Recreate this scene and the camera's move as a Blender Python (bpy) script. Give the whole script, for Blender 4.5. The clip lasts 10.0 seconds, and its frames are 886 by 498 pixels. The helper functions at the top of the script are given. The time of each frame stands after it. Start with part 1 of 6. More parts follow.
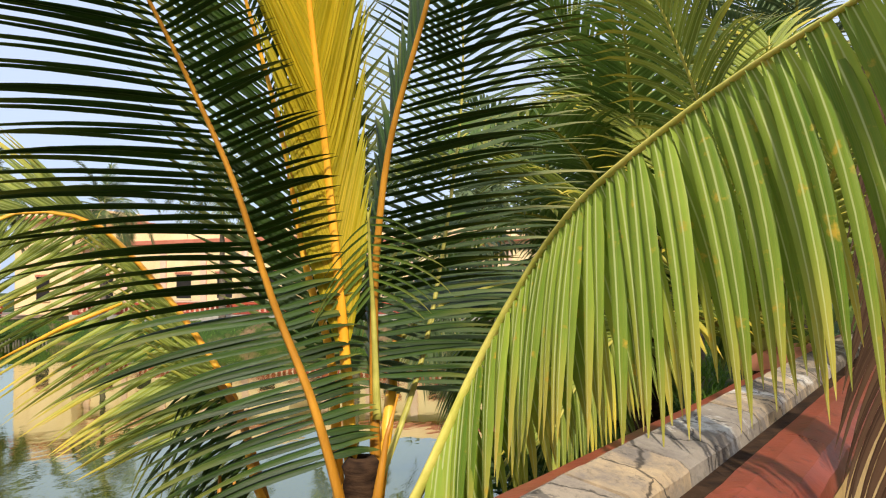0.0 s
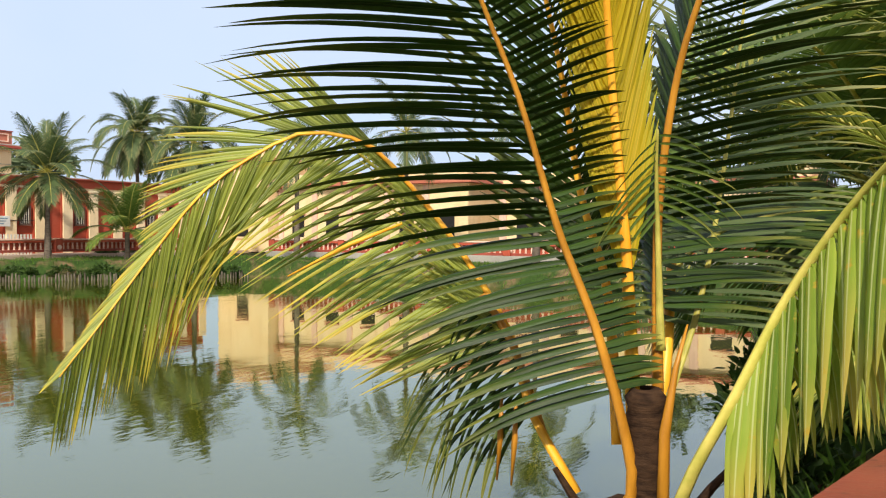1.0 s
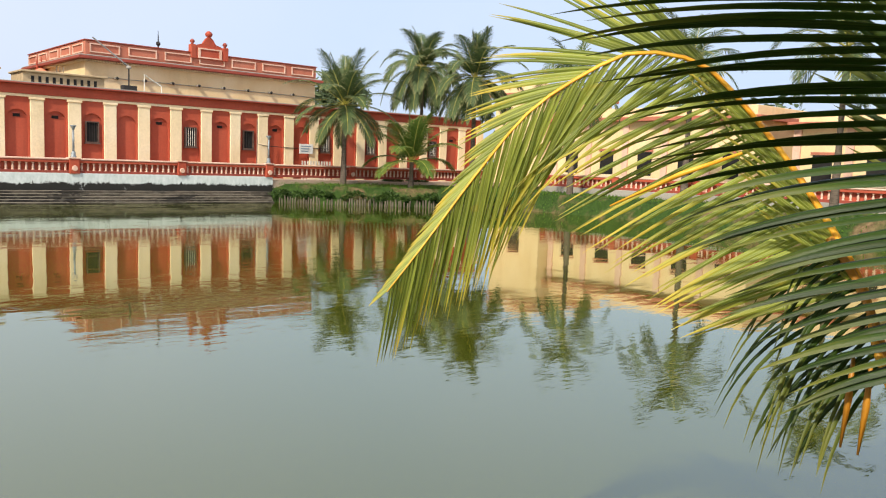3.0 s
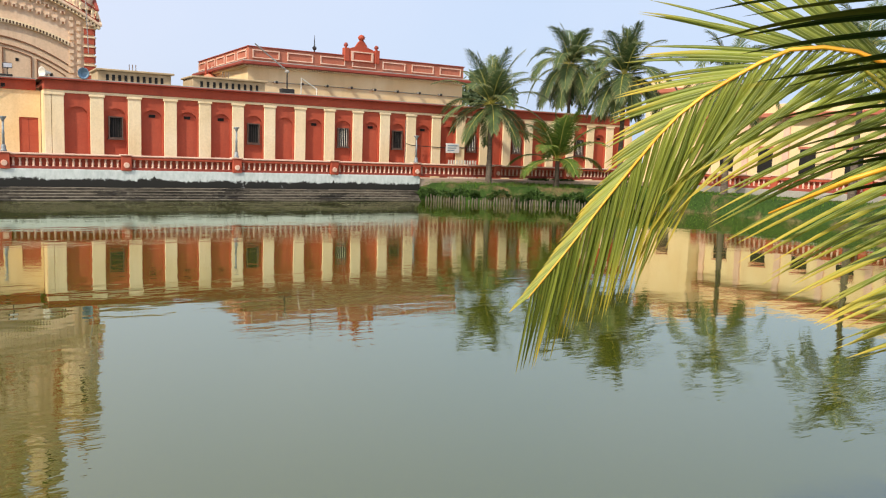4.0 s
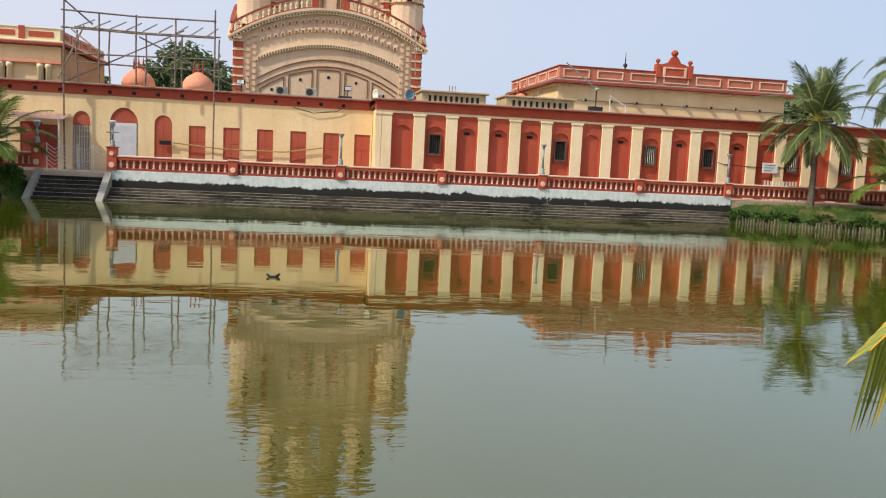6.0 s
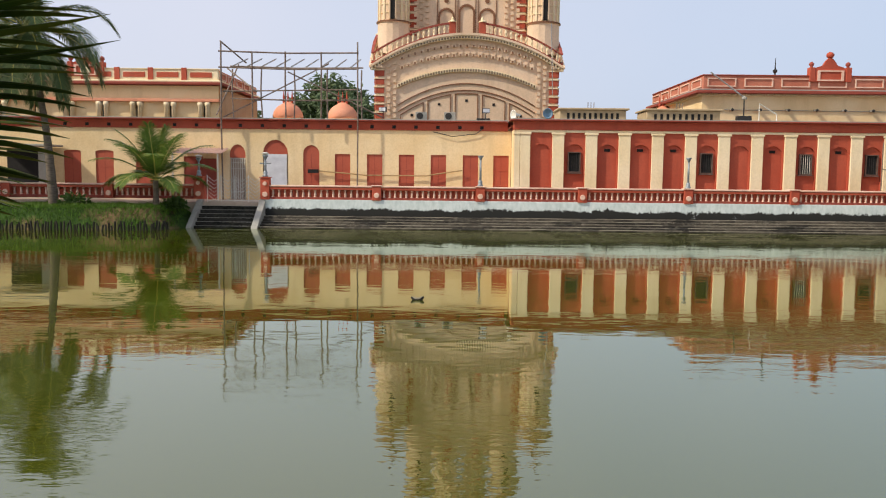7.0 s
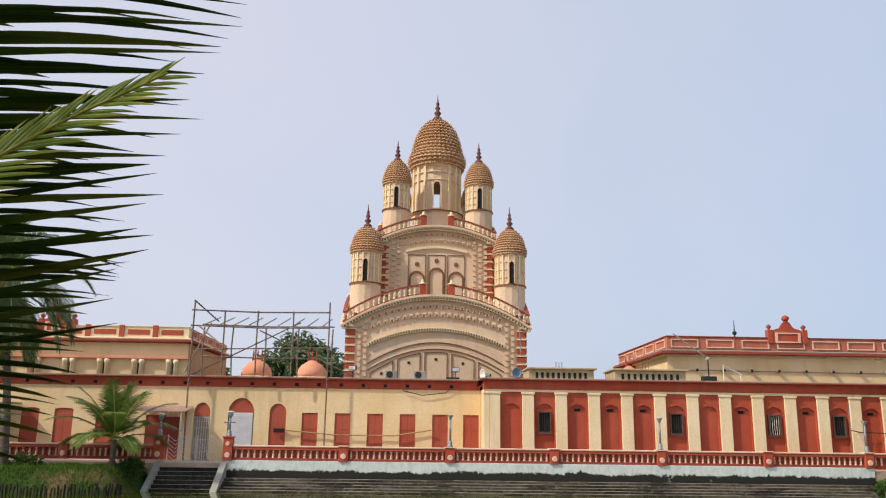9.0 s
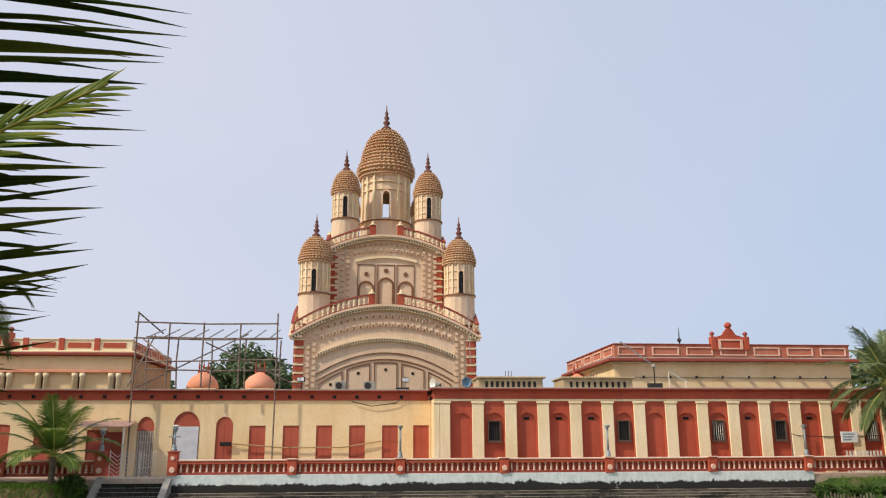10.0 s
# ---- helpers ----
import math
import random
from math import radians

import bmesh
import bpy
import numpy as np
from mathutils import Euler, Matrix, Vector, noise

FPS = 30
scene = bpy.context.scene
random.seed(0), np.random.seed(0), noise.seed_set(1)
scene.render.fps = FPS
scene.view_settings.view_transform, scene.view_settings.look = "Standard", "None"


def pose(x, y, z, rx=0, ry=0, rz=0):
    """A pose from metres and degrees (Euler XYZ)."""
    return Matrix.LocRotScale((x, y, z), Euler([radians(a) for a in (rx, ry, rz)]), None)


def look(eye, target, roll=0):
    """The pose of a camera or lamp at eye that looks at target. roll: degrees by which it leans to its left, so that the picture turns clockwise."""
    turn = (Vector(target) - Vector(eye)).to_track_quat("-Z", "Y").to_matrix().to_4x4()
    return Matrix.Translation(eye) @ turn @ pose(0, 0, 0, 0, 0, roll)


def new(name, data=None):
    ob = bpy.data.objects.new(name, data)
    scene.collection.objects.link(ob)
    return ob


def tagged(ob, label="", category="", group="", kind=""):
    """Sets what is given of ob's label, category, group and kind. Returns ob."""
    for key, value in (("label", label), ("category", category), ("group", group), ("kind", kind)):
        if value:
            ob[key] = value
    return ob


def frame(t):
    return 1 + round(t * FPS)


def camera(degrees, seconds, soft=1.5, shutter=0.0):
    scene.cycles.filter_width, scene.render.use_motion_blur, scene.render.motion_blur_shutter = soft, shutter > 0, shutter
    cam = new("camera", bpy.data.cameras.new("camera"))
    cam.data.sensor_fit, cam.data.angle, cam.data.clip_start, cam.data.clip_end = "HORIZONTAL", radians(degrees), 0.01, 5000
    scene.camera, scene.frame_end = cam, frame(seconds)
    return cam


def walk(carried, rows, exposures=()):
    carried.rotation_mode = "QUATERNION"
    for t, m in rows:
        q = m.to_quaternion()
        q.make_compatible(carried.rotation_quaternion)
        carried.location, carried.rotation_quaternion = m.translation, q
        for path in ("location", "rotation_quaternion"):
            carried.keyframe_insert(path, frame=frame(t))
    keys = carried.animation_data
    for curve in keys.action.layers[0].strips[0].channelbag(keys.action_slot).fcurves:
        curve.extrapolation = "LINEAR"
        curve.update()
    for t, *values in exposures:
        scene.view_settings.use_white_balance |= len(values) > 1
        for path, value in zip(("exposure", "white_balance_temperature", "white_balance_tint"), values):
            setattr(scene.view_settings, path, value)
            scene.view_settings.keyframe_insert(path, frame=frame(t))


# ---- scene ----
cam = camera(57.11, 10.0, 1.15)
PATH = [
    (0.0, pose(0.0822, -0.9159, 2.4728, 92.665, 0.739, -71.464)),
    (0.5, pose(0.0155, -0.6285, 2.4322, 91.761, 0.024, -68.962)),
    (1.0, pose(0.0404, -0.4206, 2.3859, 88.779, -0.267, -59.535)),
    (1.5, pose(0.0433, -0.3009, 2.3715, 87.069, -0.097, -52.939)),
    (2.0, pose(0.0241, -0.2235, 2.3498, 85.713, -0.960, -48.559)),
    (2.5, pose(0.0189, -0.1714, 2.3357, 84.625, -1.876, -44.801)),
    (4.0, pose(0.0736, -0.0988, 2.3664, 83.473, -1.911, -30.593)),
    (4.5, pose(0.0764, -0.0830, 2.3724, 83.218, -2.489, -24.518)),
    (5.0, pose(0.0767, -0.0583, 2.3772, 83.372, -3.368, -19.251)),
    (5.5, pose(0.0745, -0.0345, 2.3826, 83.748, -3.552, -14.654)),
    (7.0, pose(0.0390, 0.0551, 2.4361, 84.857, -0.599, 0.153)),
    (7.5, pose(0.0307, 0.0510, 2.4500, 92.185, -0.906, 2.573)),
    (8.0, pose(0.0186, 0.0312, 2.4637, 97.958, -1.511, 2.722)),
    (8.5, pose(0.0069, 0.0071, 2.4769, 101.372, -1.520, 1.182)),
    (9.0, pose(0.0006, -0.0113, 2.4871, 102.873, -0.755, -2.024)),
    (9.5, pose(-0.0004, -0.0073, 2.4949, 103.289, -0.181, -4.369)),
    (10.0, pose(-0.0000, 0.0000, 2.4999, 103.557, 0.244, -5.445)),
]
walk(cam, PATH, [(0.0, 0.32), (2.5, 0.33), (4.0, 0.23), (5.5, 0.05), (7.0, 0.02), (7.5, -0.04), (8.0, -0.16), (8.5, -0.16), (9.0, -0.06), (10.0, -0.06)])

# ---- world and light ----
SUN_AZ, SUN_EL = radians(248), radians(43)      # from behind the left shoulder of the far view
world = bpy.data.worlds.new("sky")
scene.world = world
world.use_nodes = True
wn = world.node_tree.nodes
wl = world.node_tree.links
sky = wn.new("ShaderNodeTexSky")
sky.sky_type = "NISHITA"
sky.sun_disc = False
sky.sun_elevation = SUN_EL
sky.sun_rotation = SUN_AZ
sky.air_density, sky.dust_density, sky.ozone_density = 1.0, 3.5, 2.0
bg = wn["Background"]
bg.inputs["Strength"].default_value = 0.125
haze = wn.new("ShaderNodeMix")       # a bright, even haze lies over the blue
haze.data_type = "RGBA"
haze.inputs[0].default_value = 0.8
cloud = wn.new("ShaderNodeTexNoise")
cloud.inputs["Scale"].default_value, cloud.inputs["Detail"].default_value = 1.6, 5
coord = wn.new("ShaderNodeTexCoord")
wl.new(coord.outputs["Generated"], cloud.inputs["Vector"])
veil = wn.new("ShaderNodeMix")
veil.data_type = "RGBA"
veil.inputs[6].default_value, veil.inputs[7].default_value = (4.5, 5.5, 7.2, 1), (6.6, 6.7, 7.7, 1)
spread = wn.new("ShaderNodeMapRange")
spread.inputs["From Min"].default_value, spread.inputs["From Max"].default_value = 0.35, 0.65
wl.new(cloud.outputs["Fac"], spread.inputs["Value"])
split = wn.new("ShaderNodeSeparateXYZ")
wl.new(coord.outputs["Generated"], split.inputs[0])
west = wn.new("ShaderNodeMapRange")     # the haze is whiter towards the sun's side
west.inputs["From Min"].default_value, west.inputs["From Max"].default_value = 0.55, -0.35
west.inputs["To Min"].default_value, west.inputs["To Max"].default_value = 0.0, 0.7
wl.new(split.outputs["X"], west.inputs["Value"])
joined = wn.new("ShaderNodeMath")
joined.operation = "MULTIPLY_ADD"
joined.inputs[1].default_value = 0.35
wl.new(spread.outputs["Result"], joined.inputs[0])
wl.new(west.outputs["Result"], joined.inputs[2])
wl.new(joined.outputs[0], veil.inputs[0])
wl.new(veil.outputs[2], haze.inputs[7])
wl.new(sky.outputs[0], haze.inputs[6])
wl.new(haze.outputs[2], bg.inputs[0])
sun_data = bpy.data.lights.new("sun", "SUN")
sun_data.energy, sun_data.angle, sun_data.color = 4.0, radians(1.5), (1.0, 0.92, 0.78)
sun = new("sun", sun_data)
to_sun = Vector((math.sin(SUN_AZ) * math.cos(SUN_EL), math.cos(SUN_AZ) * math.cos(SUN_EL), math.sin(SUN_EL)))
sun.matrix_world = look(to_sun * 50, (0, 0, 0))


# ---- materials ----
def lin(h):
    """A base colour from a hex string."""
    c = [int(h[i:i + 2], 16) / 255 for i in (0, 2, 4)]
    return tuple(v / 12.92 if v <= 0.04045 else ((v + 0.055) / 1.055) ** 2.4 for v in c)


class Mat:
    """A small node material builder."""

    def __init__(self, name, rough=0.7, metal=0.0, spec=0.3):
        self.m = bpy.data.materials.new(name)
        self.m.use_nodes = True
        self.n, self.l = self.m.node_tree.nodes, self.m.node_tree.links
        self.b = self.n["Principled BSDF"]
        self.b.inputs["Roughness"].default_value = rough
        self.b.inputs["Metallic"].default_value = metal
        self.b.inputs["Specular IOR Level"].default_value = spec
        self.geo = self.n.new("ShaderNodeNewGeometry")

    def noise(self, scale, detail=4, rough=0.55, stretch=(1, 1, 1), offset=0.0):
        mp = self.n.new("ShaderNodeMapping")
        mp.inputs["Scale"].default_value = stretch
        mp.inputs["Location"].default_value = (offset, offset * 0.7, offset * 1.3)
        self.l.new(self.geo.outputs["Position"], mp.inputs[0])
        t = self.n.new("ShaderNodeTexNoise")
        t.inputs["Scale"].default_value, t.inputs["Detail"].default_value, t.inputs["Roughness"].default_value = scale, detail, rough
        self.l.new(mp.outputs[0], t.inputs["Vector"])
        return t.outputs["Fac"]

    def ramp(self, fac, lo, hi):
        r = self.n.new("ShaderNodeMapRange")
        r.inputs["From Min"].default_value, r.inputs["From Max"].default_value = lo, hi
        self.l.new(fac, r.inputs["Value"])
        return r.outputs["Result"]

    def math(self, op, a, b=None):
        r = self.n.new("ShaderNodeMath")
        r.operation = op
        for k, v in enumerate((a, b)):
            if v is None:
                continue
            if isinstance(v, (int, float)):
                r.inputs[k].default_value = v
            else:
                self.l.new(v, r.inputs[k])
        return r.outputs[0]

    def mix(self, fac, a, b, mode="MIX"):
        r = self.n.new("ShaderNodeMix")
        r.data_type, r.blend_type = "RGBA", mode
        if isinstance(fac, (int, float)):
            r.inputs[0].default_value = fac
        else:
            self.l.new(fac, r.inputs[0])
        for k, v in ((6, a), (7, b)):
            if isinstance(v, tuple):
                r.inputs[k].default_value = (*v[:3], 1)
            else:
                self.l.new(v, r.inputs[k])
        return r.outputs[2]

    def color(self, c):
        if isinstance(c, tuple):
            self.b.inputs["Base Color"].default_value = (*c[:3], 1)
        else:
            self.l.new(c, self.b.inputs["Base Color"])
        return self

    def bump(self, height, strength=0.3, dist=0.02):
        r = self.n.new("ShaderNodeBump")
        r.inputs["Strength"].default_value, r.inputs["Distance"].default_value = strength, dist
        self.l.new(height, r.inputs["Height"])
        self.l.new(r.outputs[0], self.b.inputs["Normal"])
        return self


def paint(name, base, light, dark, grime=0.35, rough=0.75, scale=1.0):
    """Limewash or paint on plaster: clouded tone, streaks running down, fine grain."""
    m = Mat(name, rough)
    big = m.ramp(m.noise(0.5 * scale, 5), 0.35, 0.7)
    streak = m.ramp(m.noise(1.6 * scale, 5, 0.65, (1, 1, 0.12)), 0.52, 0.8)
    fine = m.noise(14 * scale, 3)
    c = m.mix(big, base, light)
    c = m.mix(m.math("MULTIPLY", streak, grime), c, dark)
    c = m.mix(m.math("MULTIPLY", m.ramp(fine, 0.4, 0.7), 0.18), c, dark)
    m.color(c).bump(fine, 0.25, 0.01)
    return m.m


M_RED = paint("red_oxide_paint", lin("aa4a33"), lin("b75840"), lin("6a362c"), 0.4)
M_REDDARK = paint("dark_red_paint", lin("8f4236"), lin("a04e3e"), lin("4a2620"), 0.5)
M_DOOR = paint("red_door_paint", lin("a84f3a"), lin("b55c44"), lin("7a3a2e"), 0.3, 0.6)
M_CREAM = paint("cream_limewash", lin("e6c795"), lin("efd6aa"), lin("a98a5e"), 0.3)
M_PIL = paint("pale_cream_paint", lin("ead3a8"), lin("f2dfbc"), lin("a58d68"), 0.3)
M_TEMPLE = paint("temple_cream_paint", lin("dcbd9c"), lin("e6cbae"), lin("94785c"), 0.4, 0.75, 0.6)
M_OCHRE = paint("ochre_dome_paint", lin("b4865e"), lin("c6a07a"), lin("7a563c"), 0.4, 0.7, 0.8)
M_DOMETIP = paint("pale_dome_tips", lin("d4aa84"), lin("dfbd9c"), lin("94683e"), 0.4)
M_PINK = paint("pink_paint", lin("d98c6a"), lin("e4a080"), lin("8f5a46"), 0.3)
# Faded red, mixed paler still to include the haze of distance
M_FADEDHAZE = paint("hazed_faded_red_paint", lin("b0664f"), lin("c07a62"), lin("7a4638"), 0.4)
M_BALUST = paint("pale_pink_paint", lin("dcb199"), lin("e9c8b2"), lin("8d6353"), 0.4)
M_TRIM = paint("brown_trim_paint", lin("7a5138"), lin("8c6146"), lin("4a3226"), 0.4)
# Dark brown that stands for the shade in the recesses between dentils
M_DENTILGAP = paint("dark_dentil_gaps", lin("4c3223"), lin("5c3f2e"), lin("332218"), 0.4)
M_FINIAL = paint("dark_finial_paint", lin("6b4138"), lin("7d5044"), lin("3c2a28"), 0.5)
M_GREY = paint("bare_cement", lin("99948a"), lin("aba69b"), lin("5b574f"), 0.5)
M_WHITE = paint("white_paint", lin("dcdcd8"), lin("e8e8e4"), lin("8d8c86"), 0.3)
M_TERRACE = paint("terrace_cement", lin("b09a86"), lin("c0ab97"), lin("6d5d50"), 0.3)


def stained_white():
    """Whitewash with black mould growing up from below."""
    m = Mat("mouldy_whitewash", 0.85)
    a = m.noise(1.1, 6, 0.7, (0.7, 1, 1.2))
    b = m.noise(6, 5, 0.7, (1, 1, 0.6), 4.0)
    sep = m.n.new("ShaderNodeSeparateXYZ")
    m.l.new(m.geo.outputs["Position"], sep.inputs[0])
    low = m.ramp(sep.outputs["Z"], 1.0, 0.72)
    f = m.math("ADD", m.math("MULTIPLY", a, 0.95), m.math("MULTIPLY", b, 0.45))
    f = m.math("ADD", f, m.math("MULTIPLY", low, 0.45))
    drip = m.ramp(m.noise(1.0, 3, 0.6, (2.2, 1, 0.08), 2.0), 0.66, 0.72)
    f = m.math("ADD", f, m.math("MULTIPLY", drip, 0.22))
    black = m.ramp(f, 0.88, 0.98)
    c = m.mix(m.ramp(b, 0.35, 0.7), lin("d5dad6"), lin("b9c2bd"))
    m.color(m.mix(black, c, lin("2a2926"))).bump(b, 0.4, 0.02)
    return m.m


def dark_steps():
    m = Mat("wet_dark_cement", 0.9, 0, 0.1)
    a = m.noise(0.8, 6, 0.65, (0.5, 1, 2.0))
    b = m.noise(9, 5, 0.6)
    c = m.mix(m.ramp(a, 0.38, 0.66), lin("1b1a18"), lin("413e39"))
    c = m.mix(m.math("MULTIPLY", m.ramp(b, 0.45, 0.75), 0.5), c, lin("5f5b50"))
    m.color(c).bump(b, 0.5, 0.02)
    return m.m


def ledge_mat():
    """Worn cement, brown-grey, with black algae and pale scuffs that run along it."""
    m = Mat("worn_ledge_cement", 0.85, 0, 0.2)
    a = m.noise(0.7, 6, 0.7, (0.35, 1, 3.0))
    b = m.noise(8, 5, 0.65, (0.6, 1, 1))
    c = m.mix(m.ramp(a, 0.4, 0.62), lin("2b2824"), lin("625a4e"))
    c = m.mix(m.math("MULTIPLY", m.ramp(b, 0.5, 0.75), 0.55), c, lin("98907f"))
    c = m.mix(m.math("MULTIPLY", m.ramp(m.noise(1.6, 5, 0.7, (0.4, 1, 1), 7.0), 0.52, 0.62), 0.8), c, lin("26241f"))
    m.color(c).bump(b, 0.5, 0.02)
    return m.m


M_STAIN = stained_white()
M_LEDGE = ledge_mat()
M_STEPS = dark_steps()


def water_mat():
    """Murky pond water: green body, and a mirror that grows towards grazing views."""
    m = Mat("pond_water", 0.6, 0, 0.0)
    murk = m.ramp(m.noise(0.05, 4), 0.3, 0.7)
    m.color(m.mix(murk, (0.058, 0.062, 0.004), (0.068, 0.073, 0.006)))
    n1 = m.noise(0.9, 3, 0.5, (0.55, 1.0, 1))
    n2 = m.noise(5.0, 3, 0.6, (0.4, 1.0, 1), 9.0)
    patch = m.ramp(m.noise(0.09, 3, 0.5, (1, 1.6, 1), 3.0), 0.4, 0.65)
    h = m.math("ADD", n1, m.math("MULTIPLY", m.math("MULTIPLY", n2, 0.6), patch))
    bump = m.n.new("ShaderNodeBump")
    bump.inputs["Strength"].default_value, bump.inputs["Distance"].default_value = 0.14, 0.05
    m.l.new(h, bump.inputs["Height"])
    gloss = m.n.new("ShaderNodeBsdfGlossy")
    gloss.inputs["Color"].default_value = (0.88, 0.92, 0.82, 1)
    gloss.inputs["Roughness"].default_value = 0.02
    fres = m.n.new("ShaderNodeFresnel")
    fres.inputs["IOR"].default_value = 1.33
    m.l.new(bump.outputs[0], gloss.inputs["Normal"])
    mixer = m.n.new("ShaderNodeMixShader")
    m.l.new(m.math("POWER", fres.outputs[0], 0.54), mixer.inputs[0])
    m.l.new(m.b.outputs[0], mixer.inputs[1])
    m.l.new(gloss.outputs[0], mixer.inputs[2])
    m.l.new(mixer.outputs[0], m.n["Material Output"].inputs["Surface"])
    return m.m


M_WATER = water_mat()


def grass_ground():
    m = Mat("bank_earth_and_grass", 0.95, 0, 0.1)
    a = m.ramp(m.noise(0.6, 6, 0.65), 0.5, 0.66)
    b = m.noise(7, 5, 0.7)
    earth = m.mix(m.ramp(b, 0.35, 0.7), lin("5d4a35"), lin("8a7355"))
    green = m.mix(m.ramp(b, 0.35, 0.7), (0.022, 0.045, 0.010), (0.05, 0.09, 0.018))
    m.color(m.mix(a, green, earth)).bump(b, 0.6, 0.05)
    return m.m


M_GROUND = grass_ground()


def leaf_mat(name, deep, light, tip, rib, rough=0.45, through_amt=0.3, spots=0.0):
    """A leaf blade: fold line down its middle, yellowing tip, tone that changes from leaf to leaf."""
    m = Mat(name, rough, 0, 0.2)
    info = m.n.new("ShaderNodeObjectInfo")
    uv = m.n.new("ShaderNodeUVMap")
    uv.uv_map = "leaf"
    sep = m.n.new("ShaderNodeSeparateXYZ")
    m.l.new(uv.outputs[0], sep.inputs[0])
    rnd = m.math("FRACT", m.math("ADD", info.outputs["Random"], m.geo.outputs["Random Per Island"]))
    tone = m.noise(5, 3)
    f = m.math("ADD", m.math("MULTIPLY", rnd, 0.75), m.math("MULTIPLY", tone, 0.4))
    c = m.mix(m.ramp(f, 0.1, 1.0), deep, light)
    old = m.math("ADD", sep.outputs["Y"], m.math("MULTIPLY", m.math("SUBTRACT", rnd, 0.5), 0.5))
    c = m.mix(m.math("MULTIPLY", m.ramp(old, 0.6, 1.15), 0.85), c, tip)
    if spots:
        sp = m.ramp(m.noise(17, 4, 0.6), 0.62, 0.72)
        c = m.mix(m.math("MULTIPLY", sp, spots), c, lin("c9a53a"))
    mp = m.n.new("ShaderNodeMapping")
    mp.inputs["Scale"].default_value = (9, 0.8, 1)
    m.l.new(uv.outputs[0], mp.inputs[0])
    st = m.n.new("ShaderNodeTexNoise")
    st.inputs["Scale"].default_value, st.inputs["Detail"].default_value = 2.2, 3
    m.l.new(mp.outputs[0], st.inputs["Vector"])
    c = m.mix(m.math("MULTIPLY", m.ramp(st.outputs["Fac"], 0.45, 0.7), 0.45), c, m.mix(0.5, c, tip))
    off = m.math("ABSOLUTE", m.math("SUBTRACT", sep.outputs["X"], 0.5))
    c = m.mix(m.math("MULTIPLY", m.ramp(off, 0.075, 0.03), 0.75), c, rib)
    m.color(c)
    tr = m.n.new("ShaderNodeBsdfTranslucent")
    m.l.new(m.mix(0.5, c, light), tr.inputs["Color"])
    mixer = m.n.new("ShaderNodeMixShader")
    mixer.inputs[0].default_value = through_amt
    m.l.new(m.b.outputs[0], mixer.inputs[1])
    m.l.new(tr.outputs[0], mixer.inputs[2])
    m.l.new(mixer.outputs[0], m.n["Material Output"].inputs["Surface"])
    vein = m.n.new("ShaderNodeTexWave")
    vein.inputs["Scale"].default_value = 14
    m.l.new(uv.outputs[0], vein.inputs["Vector"])
    m.bump(vein.outputs["Fac"], 0.12, 0.004)
    return m.m


# Leaf green darkened far down to stand for fronds in shade
M_LEAFSHADE = leaf_mat("palm_leaf_green_shaded", (0.005, 0.018, 0.003), (0.026, 0.066, 0.007), lin("7d7a34"), (0.05, 0.09, 0.02), 0.4, 0.13)
# Green raised to sunlit brightness; spots and yellow tips are the leaf's own
M_LEAFSUN = leaf_mat("palm_leaf_sunlit_green", (0.07, 0.16, 0.012), (0.36, 0.47, 0.06), lin("d9b85a"), (0.62, 0.66, 0.28), 0.33, 0.35, 0.95)
M_LEAFARCH = leaf_mat("palm_leaf_yellowing", (0.045, 0.09, 0.010), (0.34, 0.40, 0.065), lin("dcb83a"), (0.46, 0.50, 0.17), 0.36, 0.25, 0.3)
M_LEAFYEL = leaf_mat("palm_leaf_young_yellow", (0.36, 0.30, 0.012), (0.80, 0.60, 0.03), (0.45, 0.48, 0.05), (0.85, 0.6, 0.06), 0.42, 0.5)
M_LEAFFAR = leaf_mat("far_palm_leaf", (0.024, 0.052, 0.018), (0.10, 0.15, 0.055), lin("b5ab72"), (0.10, 0.16, 0.05), 0.5, 0.3)
M_LEAFMID = leaf_mat("young_palm_leaf", (0.035, 0.08, 0.012), (0.13, 0.21, 0.035), lin("a8a050"), (0.15, 0.22, 0.05), 0.5, 0.3)
M_LEAFDRY = leaf_mat("dry_palm_leaf", (0.045, 0.022, 0.013), (0.13, 0.07, 0.04), (0.12, 0.08, 0.05), (0.12, 0.07, 0.04), 0.7, 0.1)
# Tree green paled so that its colour holds the distance haze
M_TREEHAZE = leaf_mat("hazed_tree_leaf", (0.07, 0.105, 0.05), (0.17, 0.22, 0.11), (0.18, 0.22, 0.11), (0.09, 0.13, 0.05), 0.6, 0.25)
M_BUSH = leaf_mat("broad_leaf", (0.018, 0.045, 0.010), (0.06, 0.11, 0.02), (0.09, 0.13, 0.03), (0.06, 0.1, 0.02), 0.45, 0.25)


def simple(name, a, b, scale=6, rough=0.6, metal=0.0, stretch=(1, 1, 1), bump=0.3, spec=0.3):
    m = Mat(name, rough, metal, spec)
    n = m.noise(scale, 5, 0.6, stretch)
    m.color(m.mix(m.ramp(n, 0.3, 0.7), a, b)).bump(n, bump, 0.01)
    return m.m


# Orange stalk colour, browned down to carry the shade on it
M_RACHISSHADE = simple("palm_stalk_shaded_orange", lin("9c6618"), lin("cc8e2c"), 9, 0.42, 0, (1, 1, 0.3), 0.2, 0.4)
M_RACHISYEL = simple("palm_stalk_yellow", lin("e89a1c"), lin("f6bd3a"), 9, 0.42, 0, (1, 1, 0.3), 0.2, 0.4)
